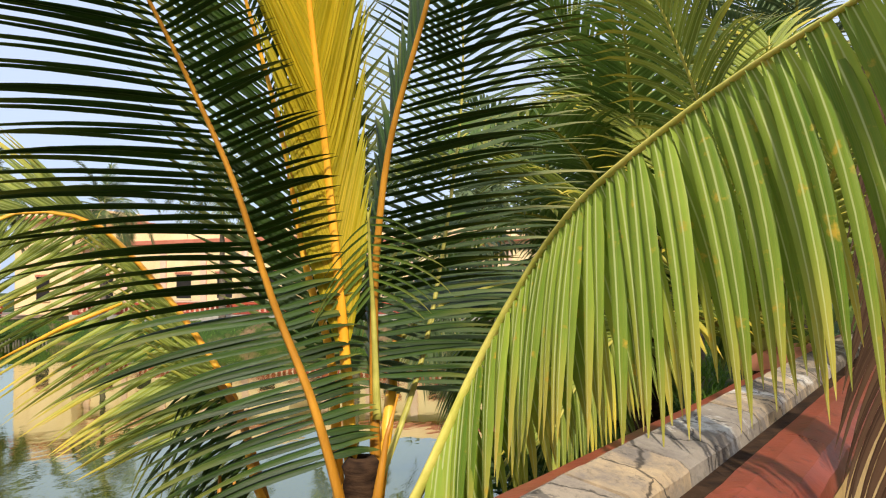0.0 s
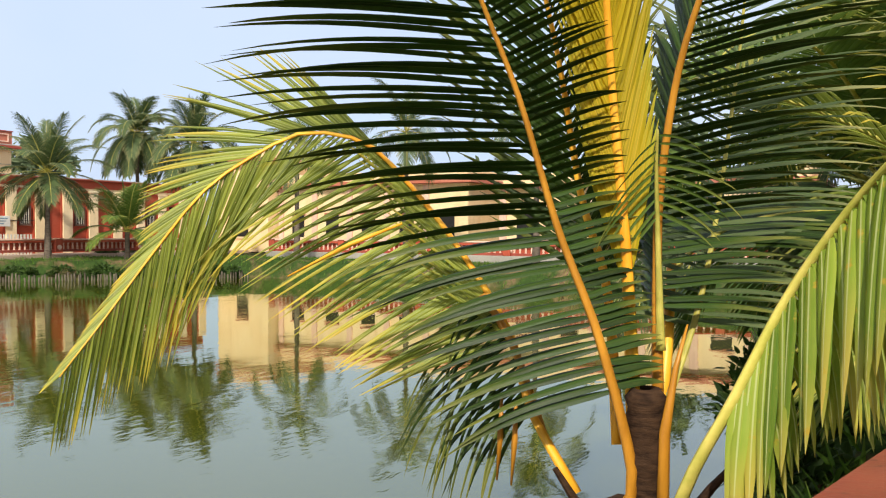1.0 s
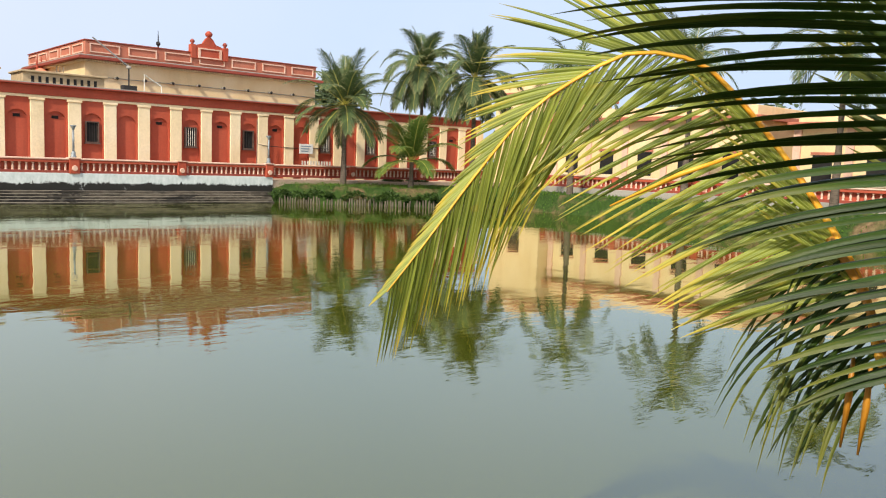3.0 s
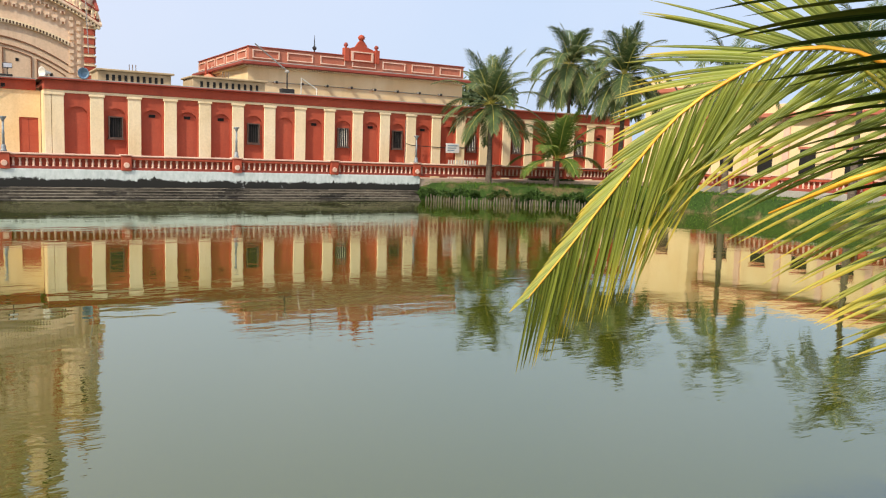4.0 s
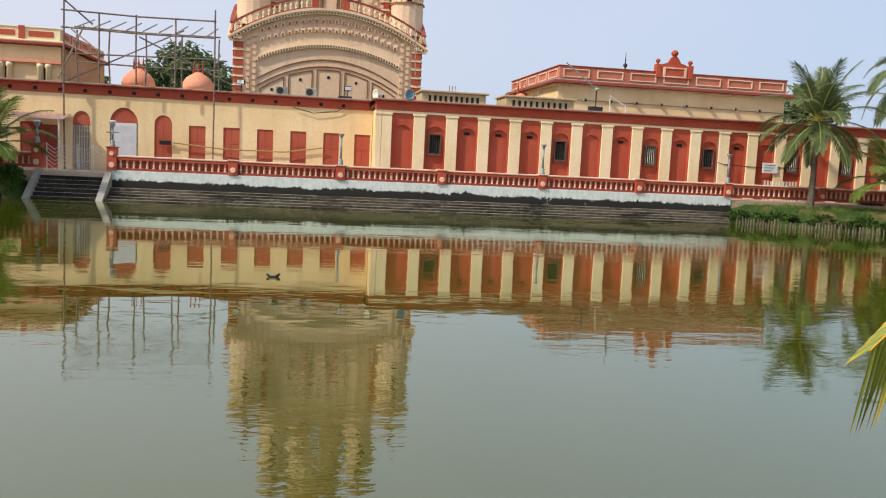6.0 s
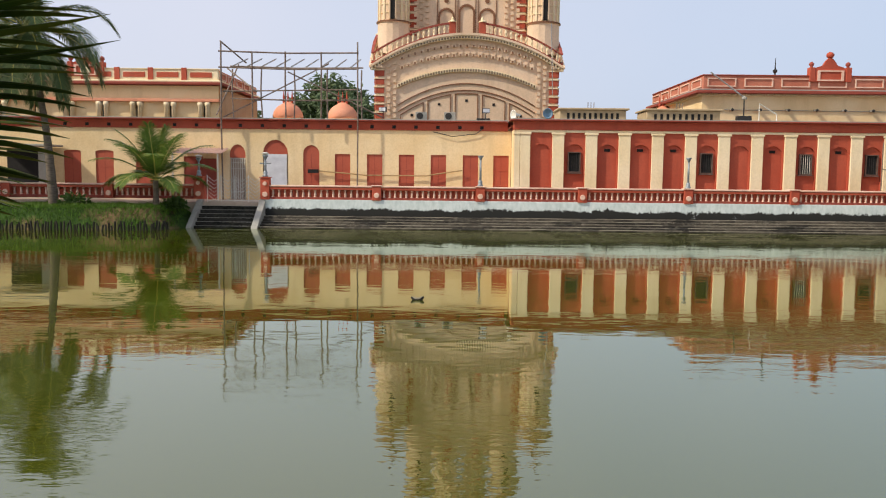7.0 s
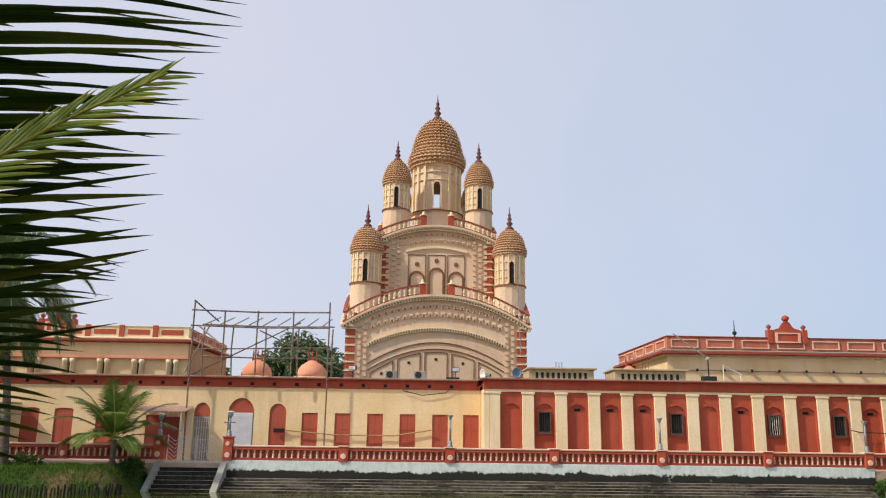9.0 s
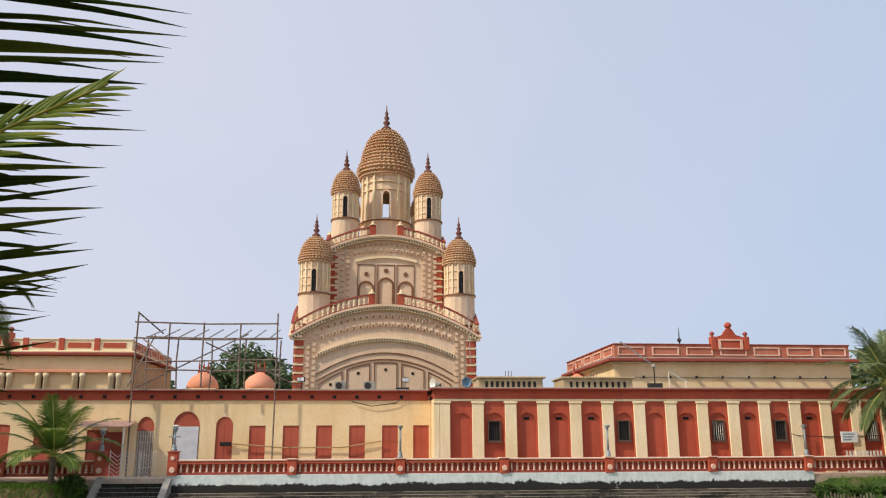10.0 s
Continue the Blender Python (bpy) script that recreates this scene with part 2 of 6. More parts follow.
M_RACHISGRN = simple("palm_stalk_green", lin("8f8a3a"), lin("c2b658"), 9, 0.5)
M_RACHISLT = simple("palm_stalk_pale_green", lin("b3b04a"), lin("dccb6a"), 9, 0.45)
M_TRUNK = simple("palm_trunk_bark", lin("1f1611"), lin("4a3626"), 11, 0.9, 0, (1, 1, 3.5), 0.9, 0.1)
M_TRUNKGREY = simple("grey_palm_trunk", lin("4c4239"), lin("776b5e"), 5, 0.9, 0, (1, 1, 3.5), 0.7, 0.1)
M_DARK = simple("dark_opening", (0.010, 0.009, 0.009), (0.02, 0.018, 0.016), 4, 0.8)
M_IRON = simple("dark_iron", (0.03, 0.03, 0.03), (0.07, 0.06, 0.055), 20, 0.55, 0.6)
M_STEEL = simple("galvanised_pipe", lin("8d8a88"), lin("b5b2ae"), 15, 0.45, 0.6)
M_RUST = simple("rusty_scaffold_pipe", lin("5c463a"), lin("95867a"), 6, 0.7, 0.3)
M_BAMBOO = simple("bamboo_pole", lin("8a6f4a"), lin("b79a6c"), 12, 0.6)
M_LAMPPOST = simple("grey_blue_cast_iron", lin("6f7478"), lin("9aa0a3"), 9, 0.5, 0.2)
M_GRILLE = simple("white_painted_iron", lin("c9c4b8"), lin("e0dbd0"), 9, 0.5)
M_STAKEDARK = simple("wet_dark_stakes", lin("191712"), lin("38342a"), 12, 0.85, 0, (1, 1, 0.2), 0.6)
M_VENT = simple("browned_concrete", lin("9c8768"), lin("bda684"), 3, 0.9, 0, (1, 1, 1), 0.5)
M_SILT = simple("dried_silt", lin("7f7565"), lin("a89d8a"), 3, 0.9, 0, (1, 1, 1), 0.5)
M_WINFRAME = simple("dark_window_paint", lin("4e3a33"), lin("6c564b"), 4, 0.7, 0, (1, 1, 1), 0.3)
M_STAKE = simple("weathered_stakes", lin("3f392f"), lin("776e5e"), 12, 0.9, 0, (1, 1, 0.2), 0.6)
M_SHUTTER = simple("white_roller_shutter", lin("c8c8cc"), lin("dddde0"), 3, 0.5)
M_BLUE = simple("blue_grey_plastic", lin("5f7f96"), lin("88a2b4"), 5, 0.4)
M_TIN = simple("pinkish_sheet_roof", lin("b08a7c"), lin("cba899"), 4, 0.6)
M_CONCRETE = simple("rough_concrete", lin("8f8a80"), lin("b1aca1"), 3, 0.9, 0, (1, 1, 1), 0.5)


# ---- mesh helpers ----
def part(name, bm, material, parent=None, label="", smooth=False):
    """Links a bmesh as one mesh object, under a thing or a part where one is given."""
    me = bpy.data.meshes.new(name)
    bmesh.ops.recalc_face_normals(bm, faces=bm.faces)
    if smooth:
        for f in bm.faces:
            f.smooth = True
    bm.to_mesh(me)
    bm.free()
    me.materials.append(material)
    ob = new(name, me)
    if parent is not None:
        ob.parent = parent
    if label:
        ob["label"] = label
    return ob


def share(name, mesh, m, parent=None):
    """Another object on a mesh that is there already."""
    ob = new(name, mesh)
    if parent is not None:
        ob.parent = parent
    ob.matrix_basis = m
    return ob


def thing(name, label, category, group="", kind="", at=(0, 0, 0)):
    ob = new(name)
    ob.empty_display_size = 0.2
    ob.location = at
    return tagged(ob, label, category, group, kind)


def box(bm, x0, x1, y0, y1, z0, z1, bevel=0.0):
    v = [bm.verts.new(p) for p in ((x0, y0, z0), (x1, y0, z0), (x1, y1, z0), (x0, y1, z0), (x0, y0, z1), (x1, y0, z1), (x1, y1, z1), (x0, y1, z1))]
    fs = [bm.faces.new([v[i] for i in q]) for q in ((0, 3, 2, 1), (4, 5, 6, 7), (0, 1, 5, 4), (1, 2, 6, 5), (2, 3, 7, 6), (3, 0, 4, 7))]
    if bevel:
        es = list({e for f in fs for e in f.edges})
        bmesh.ops.bevel(bm, geom=es, offset=bevel, segments=1, affect="EDGES")


def bx(x0, x1, y0, y1, z0, z1, bevel=0.0):
    bm = bmesh.new()
    box(bm, x0, x1, y0, y1, z0, z1, bevel)
    return bm


def lathe(bm, profile, cx=0, cy=0, seg=16, lobe=0.0, lobes=0, cap=True):
    """Turns a profile of (radius, z) round an upright axis; lobes flute it."""
    rings = []
    for r, z in profile:
        ring = []
        for k in range(seg):
            a = 2 * math.pi * k / seg
            q = r * (1 + (lobe * abs(math.sin(a * lobes / 2)) if lobes else 0))
            ring.append(bm.verts.new((cx + q * math.cos(a), cy + q * math.sin(a), z)))
        rings.append(ring)
    for a, b in zip(rings, rings[1:]):
        for k in range(seg):
            bm.faces.new((a[k], a[(k + 1) % seg], b[(k + 1) % seg], b[k]))
    if cap:
        bm.faces.new(rings[0][::-1])
        bm.faces.new(rings[-1])


def turned(profile, cx=0, cy=0, seg=16, lobe=0.0, lobes=0):
    bm = bmesh.new()
    lathe(bm, profile, cx, cy, seg, lobe, lobes)
    return bm


def tube(bm, pts, radii, seg=6, flat=1.0):
    """A tube along points, with a radius at each."""
    pts = [Vector(p) for p in pts]
    if isinstance(radii, (int, float)):
        radii = [radii] * len(pts)
    rings = []
    side = None
    for i, p in enumerate(pts):
        t = (pts[min(i + 1, len(pts) - 1)] - pts[max(i - 1, 0)]).normalized()
        if side is None:
            side = t.cross(Vector((0, 0, 1)))
            if side.length < 0.1:
                side = t.cross(Vector((1, 0, 0)))
        side = (side - t * side.dot(t)).normalized()
        up = side.cross(t)
        rings.append([bm.verts.new(p + radii[i] * (math.cos(a) * side + flat * math.sin(a) * up)) for a in (2 * math.pi * k / seg for k in range(seg))])
    for a, b in zip(rings, rings[1:]):
        for k in range(seg):
            bm.faces.new((a[k], a[(k + 1) % seg], b[(k + 1) % seg], b[k]))
    bm.faces.new(rings[0][::-1])
    bm.faces.new(rings[-1])


def pipe(pts, radii, seg=6):
    bm = bmesh.new()
    tube(bm, pts, radii, seg)
    return bm


def arch_outline(cx, half, zb, zs, rise, seg=10):
    """Points of an arched opening, from its lower left over the top to its lower right."""
    pts = [(cx - half, zb), (cx - half, zs)]
    if rise > 0:
        pts += [(cx - half * math.cos(math.pi * k / seg), zs + rise * math.sin(math.pi * k / seg)) for k in range(1, seg)]
    return pts + [(cx + half, zs), (cx + half, zb)]


def arch_wall(bm, x0, x1, z0, z1, y, outline, depth, back=True):
    """A wall face at y with one arched opening cut back by depth."""
    n = len(outline)
    fr = [bm.verts.new((x, y, z)) for x, z in outline]
    bk = [bm.verts.new((x, y + depth, z)) for x, z in outline]
    tops = [bm.verts.new((x, y, z1)) for x, z in outline[1:-1]]
    c = [bm.verts.new(p) for p in ((x0, y, z0), (x0, y, z1), (x1, y, z1), (x1, y, z0))]
    bm.faces.new((c[0], fr[0], fr[1], tops[0], c[1]))
    bm.faces.new((c[3], c[2], tops[-1], fr[-2], fr[-1]))
    for k in range(1, n - 2):
        if abs(outline[k][0] - outline[k + 1][0]) > 1e-6:
            bm.faces.new((fr[k], fr[k + 1], tops[k], tops[k - 1]))
    for k in range(n - 1):
        bm.faces.new((fr[k], bk[k], bk[k + 1], fr[k + 1]))
    if back:
        bm.faces.new(bk)
    if outline[0][1] > z0 + 1e-6:
        lo = [bm.verts.new((outline[0][0], y, z0)), bm.verts.new((outline[-1][0], y, z0))]
        bm.faces.new((fr[0], lo[0], lo[1], fr[-1]))
        bm.faces.new((c[0], lo[0], fr[0]))
        bm.faces.new((c[3], fr[-1], lo[1]))
        bm.faces.new((fr[0], fr[-1], bk[-1], bk[0]))


def arch_slab(outline, y0, y1):
    """A solid panel of an arched outline, between two depths."""
    bm = bmesh.new()
    a = [bm.verts.new((x, y0, z)) for x, z in outline]
    b = [bm.verts.new((x, y1, z)) for x, z in outline]
    bm.faces.new(a)
    bm.faces.new(b[::-1])
    for k in range(len(a)):
        j = (k + 1) % len(a)
        bm.faces.new((a[k], b[k], b[j], a[j]))
    return bm


# ---- ground, water, banks ----
POND = [(-60, 34.4), (-30, 34.3), (-17, 34.2), (-12.2, 34.6), (-11.6, 36.2), (-11.3, 39.5), (20.6, 39.5), (21.0, 37.2), (22.6, 35.2), (26.4, 32.6), (31, 29.2), (31.5, 22), (31, 10), (27, 4.0), (21, 3.2), (14, 1.8), (9, 1.4), (7.5, 1.0), (6.4, 0.75), (5.0, 0.55), (4.0, 0.85), (3.3, 1.1), (2, 1.0), (-4, 1.2), (-20, 1.5), (-60, 1.5)]


def pond_distance(xs, ys):
    """Distance to the pond's edge: below nought inside."""
    d = np.full(xs.shape, 1e9)
    inside = np.zeros(xs.shape, bool)
    for (ax, ay), (bx_, by) in zip(POND, POND[1:] + POND[:1]):
        ex, ey = bx_ - ax, by - ay
        t = np.clip(((xs - ax) * ex + (ys - ay) * ey) / (ex * ex + ey * ey), 0, 1)
        d = np.minimum(d, np.hypot(xs - ax - t * ex, ys - ay - t * ey))
        if ey:
            inside ^= ((ay > ys) != (by > ys)) & (xs < ex * (ys - ay) / ey + ax)
    return np.where(inside, -d, d)


def bank_height(xs, ys):
    d = pond_distance(xs, ys)
    rough = np.array([noise.noise((x * 0.9, y * 0.9, 3.1)) for x, y in zip(xs.ravel(), ys.ravel())]).reshape(xs.shape)
    s = np.clip((d + 0.45) / 1.1, 0, 1)
    z = -0.7 + 1.62 * s * s * (3 - 2 * s) + 0.07 * rough * (d > -0.3) * (d < 9)
    return z


def ground():
    gx = np.concatenate([[-1500, -600, -250, -120], np.arange(-62, 46, 0.75), [60, 120, 300, 700, 1500]])
    gy = np.concatenate([[-1500, -500, -150, -60], np.arange(-14, -3, 0.8), np.arange(-2.4, 4, 0.25), np.arange(4.6, 47, 0.6), [60, 100, 200, 500, 1500, 2600]])
    xs, ys = np.meshgrid(gx, gy)
    zs = bank_height(xs, ys)
    w = len(gx)
    verts = np.stack([xs, ys, zs], -1).reshape(-1, 3).tolist()
    faces = [(j * w + i, j * w + i + 1, (j + 1) * w + i + 1, (j + 1) * w + i) for j in range(len(gy) - 1) for i in range(w - 1)]
    me = bpy.data.meshes.new("ground")
    me.from_pydata(verts, [], faces)
    me.materials.append(M_GROUND)
    for p in me.polygons:
        p.use_smooth = True
    return tagged(new("ground", me), "grassy earth bank round a pond", "ground", kind="structure")


ground()
bm = bmesh.new()
for (x0, x1), (y0, y1) in (((-62, 40), (0, 40)),):
    bm.faces.new([bm.verts.new(p) for p in ((x0, y0, 0), (x1, y0, 0), (x1, y1, 0), (x0, y1, 0))])
tagged(part("water", bm, M_WATER), "still murky green pond water with faint ripples", "water", kind="structure")

# terrace with its stained wall and the ledges that go down into the water
tagged(part("terrace_floor", bx(-45, 44, 38.03, 47, 0.2, 1.1), M_TERRACE), "plain cement terrace behind the balustrade", "terrace", kind="structure")
tagged(part("pond_wall", bx(-8.55, 21.2, 37.98, 38.3, 0.3, 1.27, 0.01), M_STAIN), "whitewashed pond wall with black mould stains", "wall", kind="structure")
for k, (z1, y0) in enumerate(((0.50, 37.62), (0.38, 37.36), (0.27, 37.10), (0.16, 36.82), (0.06, 36.5))):
    tagged(part("ledge", bx(-8.55, 20.9 - 0.1 * k, y0, 37.995 if k == 0 else 37.64, -0.5, z1, 0.015), M_LEDGE), "worn brown-grey cement ledge at the pond's edge", "ledge", "ledges", "structure")
    for j in range(6):
        x0 = -8.5 + 4.8 * j + 0.37 * ((k * 3 + j) % 4)
        tagged(part("ledge_top", bx(x0, min(x0 + 4.3 - 0.3 * ((k + j) % 3), 20.2), y0 + 0.006, y0 + 0.13, z1 + 0.001, z1 + 0.014, 0.004), M_SILT), "pale dried silt on a cement ledge", "ledge", "ledges", "structure")


# ---- balustrade on the terrace ----
BAL_Y = 38.12


def baluster_mesh():
    p = [(0.065, 0), (0.065, 0.03), (0.035, 0.045), (0.05, 0.09), (0.062, 0.13), (0.045, 0.2), (0.03, 0.26), (0.036, 0.29), (0.06, 0.30), (0.06, 0.34)]
    bm = turned(p, 0, 0, 8)
    for f in bm.faces:
        f.smooth = True
    me = bpy.data.meshes.new("baluster")
    bmesh.ops.recalc_face_normals(bm, faces=bm.faces)
    bm.to_mesh(me)
    bm.free()
    me.materials.append(M_BALUST)
    return me


BALUSTER = baluster_mesh()


def balustrade(length, n, at, turn=0.0, label="red balustrade with pale pink turned balusters", group="balustrade sections round the pond"):
    """One section between two piers, along its own x from 0 to length."""
    t = thing("balustrade", label, "balustrade", group)
    part("base_rail", bx(0, length, -0.1, 0.12, 0, 0.13, 0.01), M_REDDARK, t)
    part("top_rail", bx(0, length, -0.14, 0.14, 0.47, 0.60, 0.02), M_RED, t)
    part("coping", bx(0, length, -0.17, 0.17, 0.604, 0.68, 0.02), M_BALUST, t, "pale worn coping")
    part("back_panel", bx(0, length, 0.06, 0.11, 0.132, 0.468), M_RED, t)
    for k in range(n):
        share("baluster", BALUSTER, Matrix.Translation(((k + 0.5) * length / n, -0.02, 0.13)), t)
    t.matrix_basis = pose(*at, 0, 0, turn)
    return t


def medallion(parent, x, y, z, r):
    bm = bmesh.new()
    bmesh.ops.create_cone(bm, cap_ends=True, segments=20, radius1=r, radius2=r * 0.85, depth=0.05, matrix=pose(x, y, z, 90, 0, 0))
    part("medallion", bm, M_BALUST, parent, "pale round rosette")


def pier(x, y, tall=False, group="balustrade piers", turn=0):
    t = thing("balustrade_pier", "red masonry pier with a pale rosette" + (" and a stepped cap" if tall else ""), "pier", group, at=(x, y, 1.25))
    h = 1.0 if tall else 0.66
    bm = bx(-0.21, 0.21, -0.21, 0.17, 0, h, 0.015)
    part("shaft", bm, M_RED, t)
    part("cap", bx(-0.25, 0.25, -0.25, 0.2, h, h + 0.05, 0.012), M_BALUST if not tall else M_RED, t)
    medallion(t, 0, -0.225, 0.24, 0.13)
    if tall:
        medallion(t, 0, -0.225, 0.74, 0.1)
    t.rotation_euler[2] = radians(turn)
    return t


PIERS = [-8.33, -3.14, 1.68, 6.43, 11.35, 16.28, 21.0, 26.2, 31.2, 36.2]
for a, b in zip(PIERS, PIERS[1:]):
    balustrade(b - a - 0.42, 17, (a + 0.21, BAL_Y, 1.25))
for x in PIERS:
    pier(x, BAL_Y, x == PIERS[0])
LEFTP = [-11.43, -15.6, -20.4, -25.3, -30.2, -35.1]
for b, a in zip(LEFTP, LEFTP[1:]):
    balustrade(b - a - 0.42, 15, (a + 0.21, BAL_Y, 1.25))
for x in LEFTP:
    pier(x, BAL_Y, x == LEFTP[0])


def lamp_post(x, y, z, h, arms=False):
    t = thing("lamp_post", "grey cast iron lamp post standing on a pier" + (" with cross arm" if arms else ""), "lamp post", "lamp posts on the balustrade", at=(x, y, z))
    part("base", turned([(0.13, 0), (0.13, 0.06), (0.09, 0.1), (0.1, 0.2), (0.07, 0.28)], seg=10), M_LAMPPOST, t, smooth=True)
    part("column", turned([(0.055, 0.27), (0.048, h * 0.5), (0.06, h * 0.52), (0.045, h * 0.56), (0.042, h - 0.2)], seg=10), M_LAMPPOST, t, smooth=True)
    part("capital", turned([(0.05, h - 0.2), (0.06, h - 0.15), (0.13, h - 0.04), (0.14, h)], seg=10), M_LAMPPOST, t, smooth=True)
    if arms:
        part("arm", pipe([(-0.26, 0, h * 0.62), (0.26, 0, h * 0.62)], 0.035), M_LAMPPOST, t)
        part("lantern_bowl", turned([(0.05, h), (0.16, h + 0.06), (0.17, h + 0.1), (0.06, h + 0.14)], seg=10), M_GRILLE, t)
    return t


for x in (1.68, 11.35, 21.0):
    lamp_post(x, BAL_Y - 0.02, 1.955, 1.43)
lamp_post(-8.33, BAL_Y - 0.02, 2.3, 1.0, True)
lamp_post(-11.43, BAL_Y - 0.02, 2.3, 0.85, True)


# ---- stairs down to the water ----
def water_stairs():
    t = thing("water_stairs", "dark worn cement stairs going down into the pond", "stairs", kind="structure")
    for k in range(8):
        z1 = 1.1 - 0.17 * k
        part("step", bx(-11.25, -8.62, 38.4 - 0.26 * (k + 1), 38.5 - 0.26 * k, -0.5, z1, 0.012), M_STEPS, t)
        if z1 > 0:
            part("nosing", bx(-11.24, -8.63, 38.385 - 0.26 * (k + 1), 38.44 - 0.26 * (k + 1), z1 + 0.002, z1 + 0.012), M_CONCRETE, t, "pale worn nosing")
    for x, w in ((-8.60, 0.28), (-11.5, 0.24)):
        bm = bmesh.new()
        prof = [(38.3, 1.22), (38.0, 1.22), (36.2, 0.0), (36.2, -0.5), (38.3, -0.5)]
        a = [bm.verts.new((x, y, z)) for y, z in prof]
        b = [bm.verts.new((x + w, y, z)) for y, z in prof]
        bm.faces.new(a)
        bm.faces.new(b[::-1])
        for k in range(5):
            bm.faces.new((a[k], b[k], b[(k + 1) % 5], a[(k + 1) % 5]))
        part("stair_cheek", bm, M_GREY, t, "sloping grey cement cheek wall")


water_stairs()


def fan_gate(x0, x1, y, z0, n):
    t = thing("metal_gate", "white painted iron gate with fan pattern at the stairs' top", "gate", at=(x0, y, z0))
    w = (x1 - x0) / n
    for k in range(n + 1):
        part("gate_post", pipe([(k * w, 0, 0), (k * w, 0, 1.25)], 0.022), M_GRILLE, t)
    part("bottom_bar", pipe([(0, 0, 0.06), (x1 - x0, 0, 0.06)], 0.02), M_GRILLE, t)
    for k in range(n):
        for j in range(6):
            bm = bmesh.new()
            z = 0.1 + j * 0.17
            tube(bm, [(k * w + 0.02, 0, z + 0.24), (k * w + w / 2, 0, z), (k * w + w - 0.02, 0, z + 0.24)], 0.013, 4)
            part("fan_bar", bm, M_GRILLE, t)
    return t


fan_gate(-11.2, -8.6, 38.62, 1.1, 4)


# ---- red gallery with pilasters ----
BAY0, PITCH = 4.83, 1.652
WALL_Y = 41.0


def window_grille(parent, cx, z0, z1, half, y):
    w = part("window", bx(cx - half, cx + half, y + 0.13, y + 0.15, z0, z1), M_DARK, parent, "dark barred window opening")
    fr = bmesh.new()
    for a in ((cx - half - 0.05, cx - half, z0 - 0.05, z1 + 0.05), (cx + half, cx + half + 0.05, z0 - 0.05, z1 + 0.05), (cx - half, cx + half, z1, z1 + 0.05), (cx - half, cx + half, z0 - 0.05, z0)):
        box(fr, a[0], a[1], y + 0.02, y + 0.13, a[2], a[3])
    part("window_frame", fr, M_WINFRAME, w)
    part("window_sill", bx(cx - half - 0.09, cx + half + 0.09, y - 0.02, y + 0.1, z0 - 0.11, z0 - 0.055), M_WINFRAME, w)
    for k in range(5):
        x = cx - half + (k + 0.5) * 2 * half / 5
        part("window_bar", pipe([(x, y + 0.08, z0), (x, y + 0.08, z1)], 0.011, 4), M_GRILLE if abs(cx - 18.04) < 0.3 or cx > 26 else M_IRON, w)


def red_gallery():
    t = thing("gallery_building", "long red gallery with cream pilasters and blind arches", "building")
    x_end = BAY0 + PITCH * 20.5
    body = bmesh.new()
    box(body, 3.5, x_end, WALL_Y + 0.16, 47.5, 1.1, 5.2)
    part("wall", body, M_RED, t)
    kinds = "bwhhhwbhwhwhswpwbhwhb"
    for k, kind in enumerate(kinds):
        cx = BAY0 + PITCH * k
        bm = bmesh.new()
        arch_wall(bm, cx - PITCH / 2, cx + PITCH / 2, 1.1, 4.75, WALL_Y, arch_outline(cx, 0.47, 1.1, 3.60, 0.47, 12), 0.1, True)
        part("arched_bay", bm, M_RED, t)
        if kind == "w":
            window_grille(t, cx, 2.72, 3.64, 0.27, WALL_Y - 0.04)
        if kind == "h":
            part("vent_hole", bx(cx - 0.16, cx + 0.14, WALL_Y + 0.085, WALL_Y + 0.097, 3.72, 3.86), M_DARK, t)
            part("vent_lip", bx(cx - 0.2, cx + 0.18, WALL_Y + 0.02, WALL_Y + 0.098, 3.865, 3.9), M_REDDARK, t)
    for k in range(len(kinds)):
        cx = BAY0 + PITCH * (k + 0.5)
        part("pilaster", bx(cx - 0.29, cx + 0.29, WALL_Y - 0.11, WALL_Y - 0.003, 1.1, 4.52, 0.012), M_PIL, t)
        part("capital", bx(cx - 0.34, cx + 0.34, WALL_Y - 0.15, WALL_Y - 0.003, 4.524, 4.63, 0.015), M_PIL, t)
    for x0, x1 in ((3.46, 3.74), (3.76, 4.26)):
        part("pilaster", bx(x0, x1, WALL_Y - 0.13, WALL_Y - 0.003, 1.1, 4.52, 0.012), M_PIL, t)
        part("capital", bx(x0 - 0.04, x1 + 0.04, WALL_Y - 0.17, WALL_Y - 0.003, 4.524, 4.63, 0.015), M_PIL, t)
    part("side_wall", bx(3.44, 3.497, WALL_Y - 0.1, 42.4, 1.1, 4.74), M_CREAM, t)
    part("string_course", bx(3.46, x_end, WALL_Y - 0.07, WALL_Y - 0.002, 4.634, 4.76, 0.012), M_PIL, t, "pale cream moulding")
    part("frieze", bx(3.44, x_end, WALL_Y - 0.12, WALL_Y + 0.3, 4.763, 5.19, 0.01), M_RED, t)
    part("cornice", bx(3.24, x_end, WALL_Y - 0.34, WALL_Y + 0.5, 5.193, 5.26, 0.02), M_REDDARK, t)
    part("roof", bx(3.3, x_end, WALL_Y - 0.28, 47.6, 5.263, 5.31, 0.01), M_GREY, t, "weathered grey roof edge")
    part("sign_board", bx(24.45, 25.35, WALL_Y - 0.2, WALL_Y - 0.16, 2.55, 3.1, 0.01), M_WHITE, t, "pale grey sign board")
    for k in range(3):
        part("sign_line", bx(24.55, 25.2 - 0.1 * k, WALL_Y - 0.21, WALL_Y - 0.202, 2.95 - 0.14 * k, 3.0 - 0.14 * k), M_BLUE, t)


